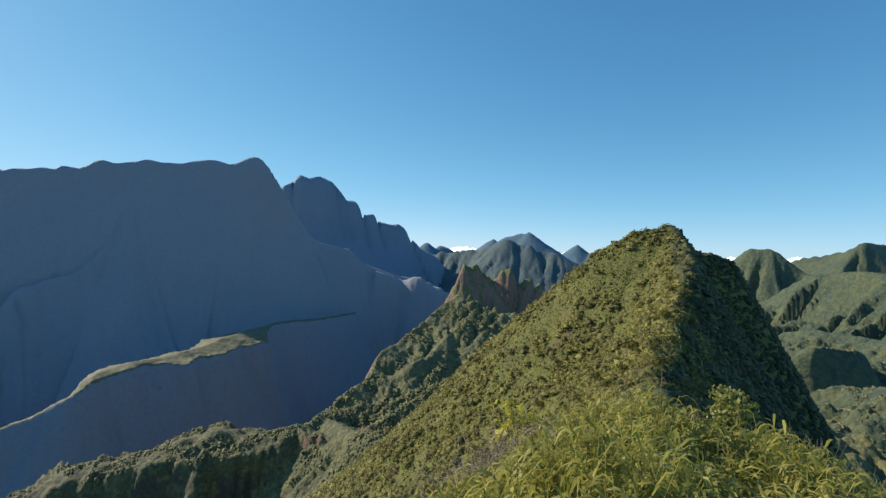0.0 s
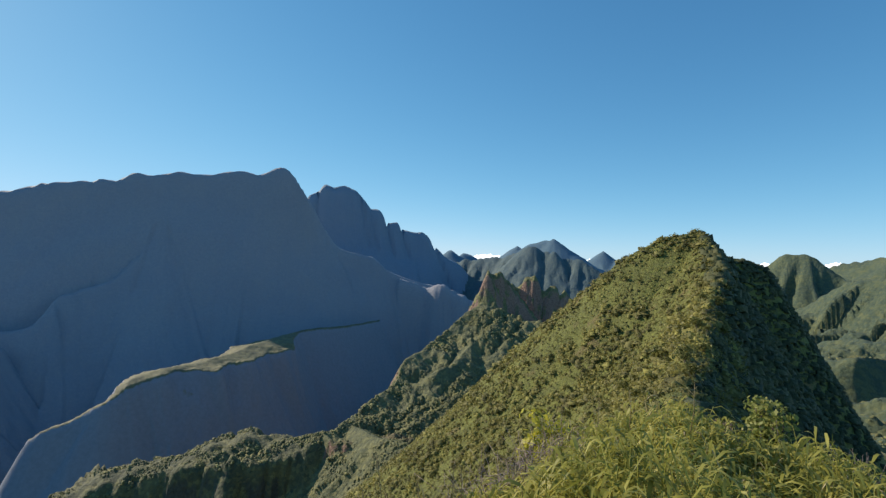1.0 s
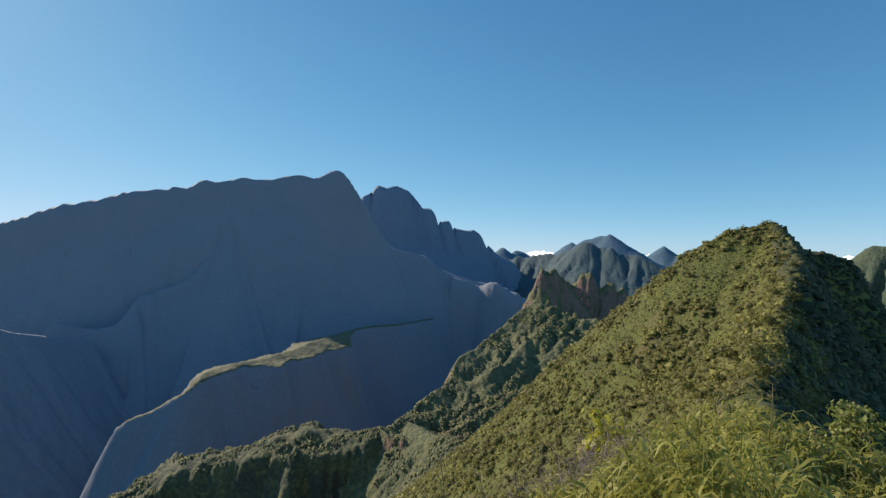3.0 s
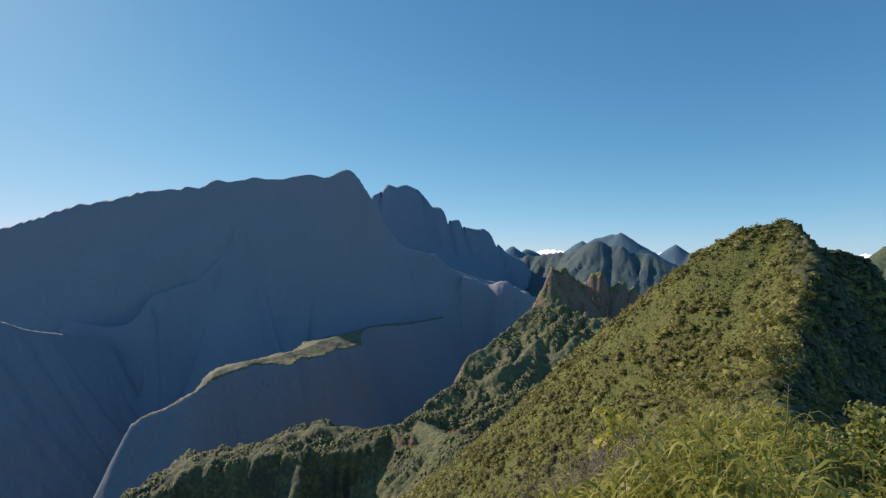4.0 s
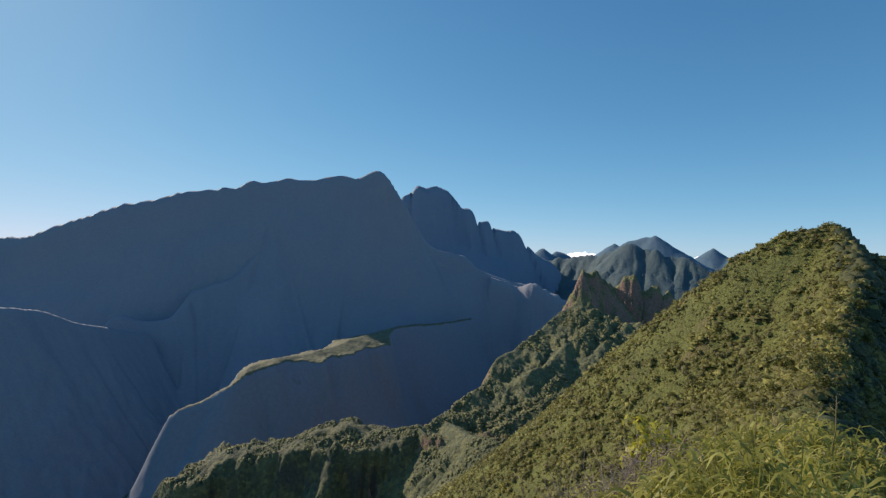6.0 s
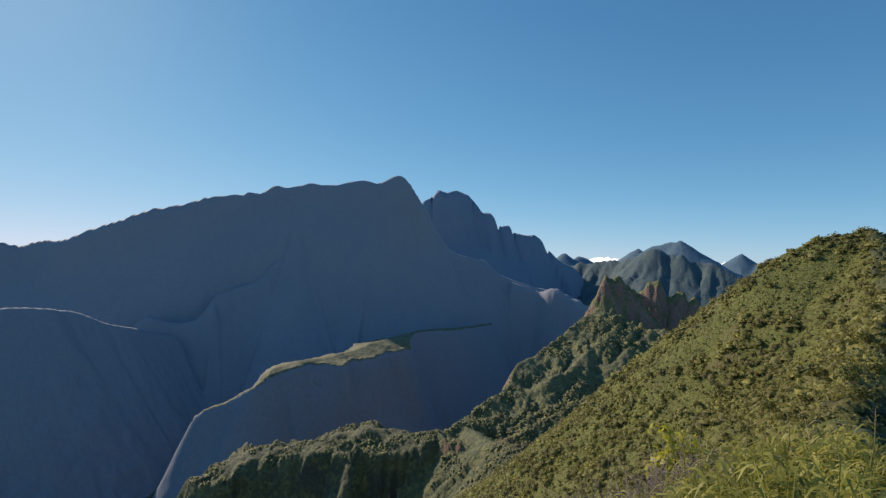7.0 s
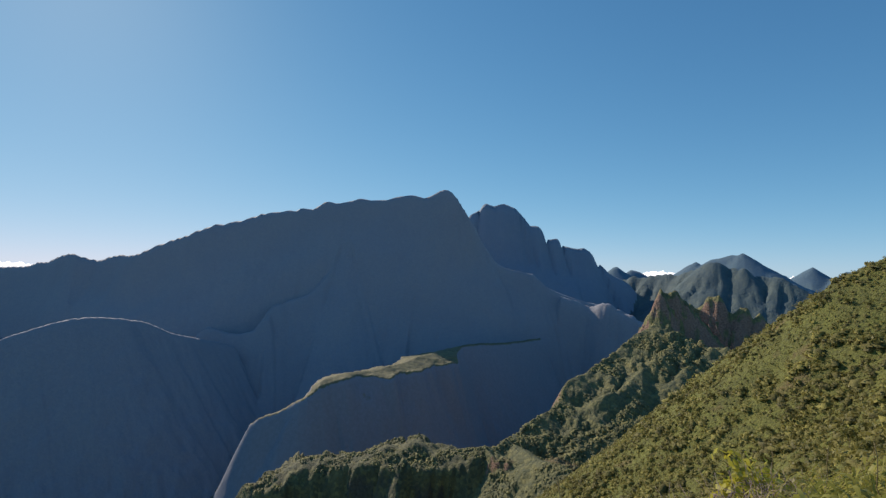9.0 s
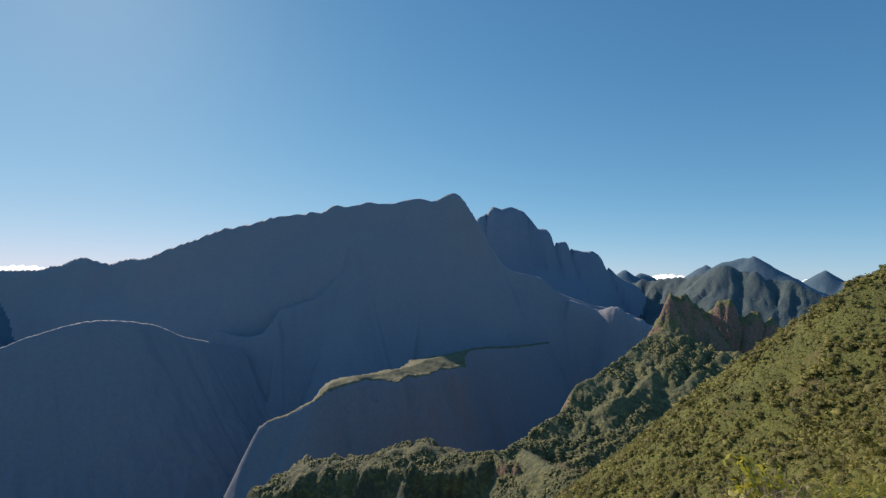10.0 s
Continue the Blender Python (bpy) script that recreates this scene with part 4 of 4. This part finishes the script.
grass(10500, (-1.8, 7.0, 0.8, 9.0), 0.58, M_GRASS, "grass", "tall yellow-green broad-bladed grass covering the ridge top", 7, 0.20, 0.0105)
grass(500, (-1.8, 7.0, 1.2, 8.5), 0.62, M_STRAW, "dry_grass", "dry straw-coloured stems among the green grass", 3, 0.16, 0.006)


# ---- single trees, bushes and stalks ----
def tube_mesh(name, runs, material, sides=6):
    """Tapered stems; runs: lists of (place, radius)."""
    bm = bmesh.new()
    for run in runs:
        rings = []
        for k, (p, r) in enumerate(run):
            nxt = run[min(k + 1, len(run) - 1)][0]
            prv = run[max(k - 1, 0)][0]
            way = (Vector(nxt) - Vector(prv)).normalized()
            u = way.orthogonal().normalized()
            v = way.cross(u)
            rings.append([bm.verts.new(Vector(p) + (u * math.cos(t) + v * math.sin(t)) * r) for t in (2 * math.pi * q / sides for q in range(sides))])
        for one, two in zip(rings[:-1], rings[1:]):
            for q in range(sides):
                bm.faces.new((one[q], one[(q + 1) % sides], two[(q + 1) % sides], two[q]))
        bm.faces.new(rings[-1])
        bm.faces.new(rings[0][::-1])
    me = bpy.data.meshes.new(name)
    bm.to_mesh(me)
    bm.free()
    me.materials.append(material)
    for p in me.polygons:
        p.use_smooth = True
    return me


def part(name, me, parent, label=""):
    ob = new(name, me)
    ob.parent = parent
    return tagged(ob, label)


def bend(start, end, r0, r1, wobble, steps=5):
    start, end = np.array(start, float), np.array(end, float)
    out = []
    for k in range(steps + 1):
        u = k / steps
        p = start + (end - start) * u + (rng.normal(size=3) * wobble * math.sin(math.pi * u))
        out.append((tuple(p), r0 + (r1 - r0) * u))
    return out


def tree(name, label, height, spread, flat, leaves, count, leaf, category="tree", limbs=4):
    """A tree on its foot at the origin: trunk, limbs and a crown of leaf sprays in several uneven clumps."""
    root = new(name)
    root.empty_display_size = 0.2
    fork = height * 0.45
    top = (rng.normal() * 0.1 * spread, rng.normal() * 0.1 * spread, fork)
    part("trunk", tube_mesh("trunk", [bend((0, 0, -0.4), top, height * 0.035, height * 0.024, height * 0.02)], M_BARK), root)
    heads, sizes = [], []
    for k in range(limbs):
        t = 2 * math.pi * (k + rng.random() * 0.6) / limbs
        reach = spread * (0.35 + 0.35 * rng.random())
        end = (top[0] + math.cos(t) * reach, top[1] + math.sin(t) * reach, height * (0.78 + 0.12 * rng.random()))
        part("limb", tube_mesh("limb", [bend(top, end, height * 0.02, height * 0.006, height * 0.03)], M_BARK), root)
        heads.append(end)
        sizes.append(spread * (0.42 + 0.2 * rng.random()))
    heads.append((top[0], top[1], height * 0.9))
    sizes.append(spread * 0.55)
    heads, sizes = np.array(heads), np.array(sizes)
    part("crown", quads_mesh("crown", sprays(heads, sizes, count, leaf, flat), leaves), root)
    return tagged(root, label, category)


def ground_z(x, y):
    return float(ground_at(x, y)[0])


def stand(ob, x, y, size=1.0, turn=0.0, sink=0.1):
    m = pose(x, y, ground_z(x, y) - sink, 0, 0, turn) @ Matrix.Scale(size, 4)
    ob.matrix_basis = m
    return ob


umbrella = stand(tree("tree", "small flat-topped tree standing out on the shaded edge of the ridge", 2.7, 1.7, 0.35, M_TREE, 60, 0.26), 28.6, 55.0)
umbrella["group"] = "trees on the ridge crest"
round_tree = stand(tree("tree", "rounded olive-green tree on the crest of the ridge", 3.4, 1.9, 0.7, M_TREE, 80, 0.22), 37.0, 78.0)
round_tree["group"] = "trees on the ridge crest"
brown_bush = stand(tree("bush", "brownish round bush on the ridge behind the grass", 1.5, 1.0, 0.8, M_BROWN, 90, 0.16, "bush"), 20.4, 38.0)
dark_tree = stand(tree("tree", "dense rounded tree on the hillside", 4.2, 2.4, 0.8, M_TREE, 80, 0.22), 60.0, 150.0)
dark_tree["group"] = "trees on the ridge crest"
crest_line = crest_line[(crest_line[:, 1] > 62) & (crest_line[:, 1] < 285)]
for k in range(46):
    p = crest_line[rng.integers(len(crest_line))]
    away = rng.normal() * 7 - 3
    x, y = p[0] + away, p[1] + rng.normal() * 4
    src = (round_tree, dark_tree, round_tree, umbrella)[rng.integers(4 if y < 130 else 3)]
    m = pose(x, y, ground_z(x, y) - 0.3, 0, 0, rng.uniform(0, 360)) @ Matrix.Scale(0.6 + 0.5 * rng.random(), 4)
    copy_thing(src, m)
for k in range(70):
    y = rng.uniform(110, 360)
    x = 25 + 0.40 * y - rng.uniform(12, 150)
    if fbm(np.array([x / 30]), np.array([y / 30]), 91, 2)[0] < -0.05 or x < -60:
        continue
    m = pose(x, y, ground_z(x, y) - 0.4, 0, 0, rng.uniform(0, 360)) @ Matrix.Scale(0.6 + 0.6 * rng.random(), 4)
    copy_thing(dark_tree, m)


def open_bush(name, height, stems, leaves, leaf_size, per_stem):
    """A bush with thin forking stems and loose leaves that let one see through."""
    root = new(name)
    runs, tips = [], []
    for k in range(stems):
        t, tilt = 2 * math.pi * rng.random(), 0.04 + 0.30 * rng.random()
        tall = height * (0.65 + 0.4 * rng.random())
        end = (math.cos(t) * tilt * tall, math.sin(t) * tilt * tall, tall)
        run = bend((0, 0, -0.15), end, 0.02 * height, 0.006 * height, 0.05 * height)
        runs.append(run)
        tips += [run[q][0] for q in (3, 4, 5)]
    for k, run in enumerate(runs):
        part("stem", tube_mesh("stem", [run], M_BARK, 5), root)
    tips = np.array(tips)
    part("foliage", quads_mesh("foliage", sprays(tips, np.full(len(tips), height * 0.13), per_stem, leaf_size, 1.0), leaves), root)
    return root


tagged(stand(open_bush("bush", 2.45, 20, M_BUSH, 0.24, 34), 9.55, 15.4, sink=0.1), "open leafy bush with thin stems on the ridge edge", "bush")
tagged(stand(open_bush("shrub", max(0.4, -0.72 - ground_z(1.36, 7.05)), 9, M_YELLOW, 0.35, 16), 1.36, 7.05), "small yellow-leaved shrub at the edge of the grass", "shrub")


def twigs(name, x, y, spread, count, height):
    """A tangle of dead grey twigs."""
    runs = []
    for k in range(count):
        px, py = x + rng.normal() * spread, y + rng.normal() * spread
        z = ground_z(px, py)
        tall = height * (0.5 + 0.7 * rng.random())
        end = (px + rng.normal() * 0.22, py + rng.normal() * 0.22, z + tall)
        runs.append(bend((px, py, z - 0.03), end, 0.0045, 0.0015, 0.06, 4))
        mid = runs[-1][2][0]
        for q in range(3):
            runs.append(bend(mid, (mid[0] + rng.normal() * 0.14, mid[1] + rng.normal() * 0.14, mid[2] + 0.12 * rng.random()), 0.003, 0.001, 0.03, 3))
    return tagged(new(name, tube_mesh(name, runs, M_TWIG, 3)), "tangle of dead grey twigs in the grass", "dead shrub", "dead shrubs in the grass")


for x, y, spread, count, height in ((0.62, 4.6, 0.22, 60, 0.48), (0.95, 5.3, 0.2, 50, 0.5), (0.1, 4.2, 0.2, 40, 0.4), (4.4, 5.6, 0.3, 80, 0.75), (5.2, 6.1, 0.35, 80, 0.85), (2.6, 5.6, 0.25, 40, 0.4)):
    twigs("dead_shrub", x, y, spread, count, height)


def stalk(x, y, tall, lean_x, lean_y):
    z = ground_z(x, y)
    run = bend((x, y, z - 0.05), (x + lean_x, y + lean_y, z + tall), 0.0055, 0.0028, 0.01, 6)
    tip = np.array(run[-1][0])
    me = tube_mesh("grass_stalk", [run] + [bend(tip - np.array([0, 0, 0.02 * q]), tip + np.array([rng.normal() * 0.02, rng.normal() * 0.02, 0.03 - 0.02 * q]), 0.0025, 0.001, 0.002, 2) for q in range(6)], M_STRAW, 4)
    return tagged(new("grass_stalk", me), "thin dry grass stalk standing above the grass", "grass stalk", "dry grass stalks")


stalk(1.09, 5.39, 0.72, 0.02, 0.0)
stalk(-0.62, 3.35, 1.0, -0.12, 0.05)
stalk(1.5, 4.2, 0.62, -0.06, 0.0)
stalk(2.0, 4.3, 0.66, 0.05, 0.0)
stalk(0.7, 3.6, 0.5, -0.1, 0.05)


def stalk_to(x, y, top, lean_x, lean_y):
    """A stalk whose tip is at the height `top` over the place x, y."""
    foot = ground_z(x - lean_x, y - lean_y)
    return stalk(x - lean_x, y - lean_y, max(0.3, top - foot), lean_x, lean_y)


stalk_to(-0.06, 2.60, 0.53, 0.02, 0.02)
stalk_to(-0.02, 2.70, 0.47, -0.02, 0.02)
stalk_to(0.09, 2.60, 0.44, 0.00, 0.02)
stalk_to(-0.54, 2.85, 0.46, -0.16, 0.02)
stalk_to(-0.27, 2.69, 0.40, -0.10, 0.02)
stalk_to(0.41, 3.17, 0.32, 0.03, 0.02)
stalk_to(1.25, 4.43, 0.38, 0.02, 0.02)


# ---- clouds on the horizon ----
M_CLOUD = leaf_mat("cloud_white_glow", (0.90, 0.90, 0.90), (0.93, 0.93, 0.93), (0.96, 0.96, 0.96), 60.0, 0.5, 1.0)
# emission stands in for sunlight scattered through the clouds
cloud_bsdf = M_CLOUD.node_tree.nodes["Principled BSDF"]
cloud_bsdf.inputs["Emission Color"].default_value, cloud_bsdf.inputs["Emission Strength"].default_value = (1.0, 0.97, 0.93, 1), 1.0


def cloud(places, puffs, size):
    """A bank of small heaped clouds: lumpy puffs between two places."""
    (x0, y0, z0), (x1, y1, z1) = places
    bm = bmesh.new()
    for k in range(puffs):
        u = rng.random()
        r = size * (0.6 + 0.9 * rng.random()) * (1 - 0.6 * abs(2 * u - 1))
        made = bmesh.ops.create_icosphere(bm, subdivisions=3, radius=r)
        at = Vector((x0 + (x1 - x0) * u, y0 + (y1 - y0) * u, z0 + (z1 - z0) * u + r * 0.25)) + Vector(rng.normal(size=3)) * size * 0.15
        for v in made["verts"]:
            v.co = at + v.co * (0.85 + 0.45 * noise.noise(v.co * (2.4 / r) + Vector((k * 7.0, 0, 0))))
            v.co.z = max(v.co.z, z0 + (z1 - z0) * u - size * 0.35)
    me = bpy.data.meshes.new("cloud")
    bm.to_mesh(me)
    bm.free()
    me.materials.append(M_CLOUD)
    for p in me.polygons:
        p.use_smooth = True
    return tagged(new("cloud", me), "low white cumulus bank on the horizon", "cloud", "clouds on the horizon")


cloud(((-51, 4780, -45), (427, 4761, -20)), 46, 30)
cloud(((1132, 4644, -67), (1289, 4603, -40)), 24, 26)
cloud(((1442, 4557, -51), (1589, 4508, -13)), 20, 24)
cloud(((2426, 4119, -70), (2576, 4027, -43)), 28, 26)
cloud(((2823, 3858, -40), (2945, 3765, -16)), 26, 18)
cloud(((-4456, 1729, -84), (-4244, 2199, -48)), 60, 30)
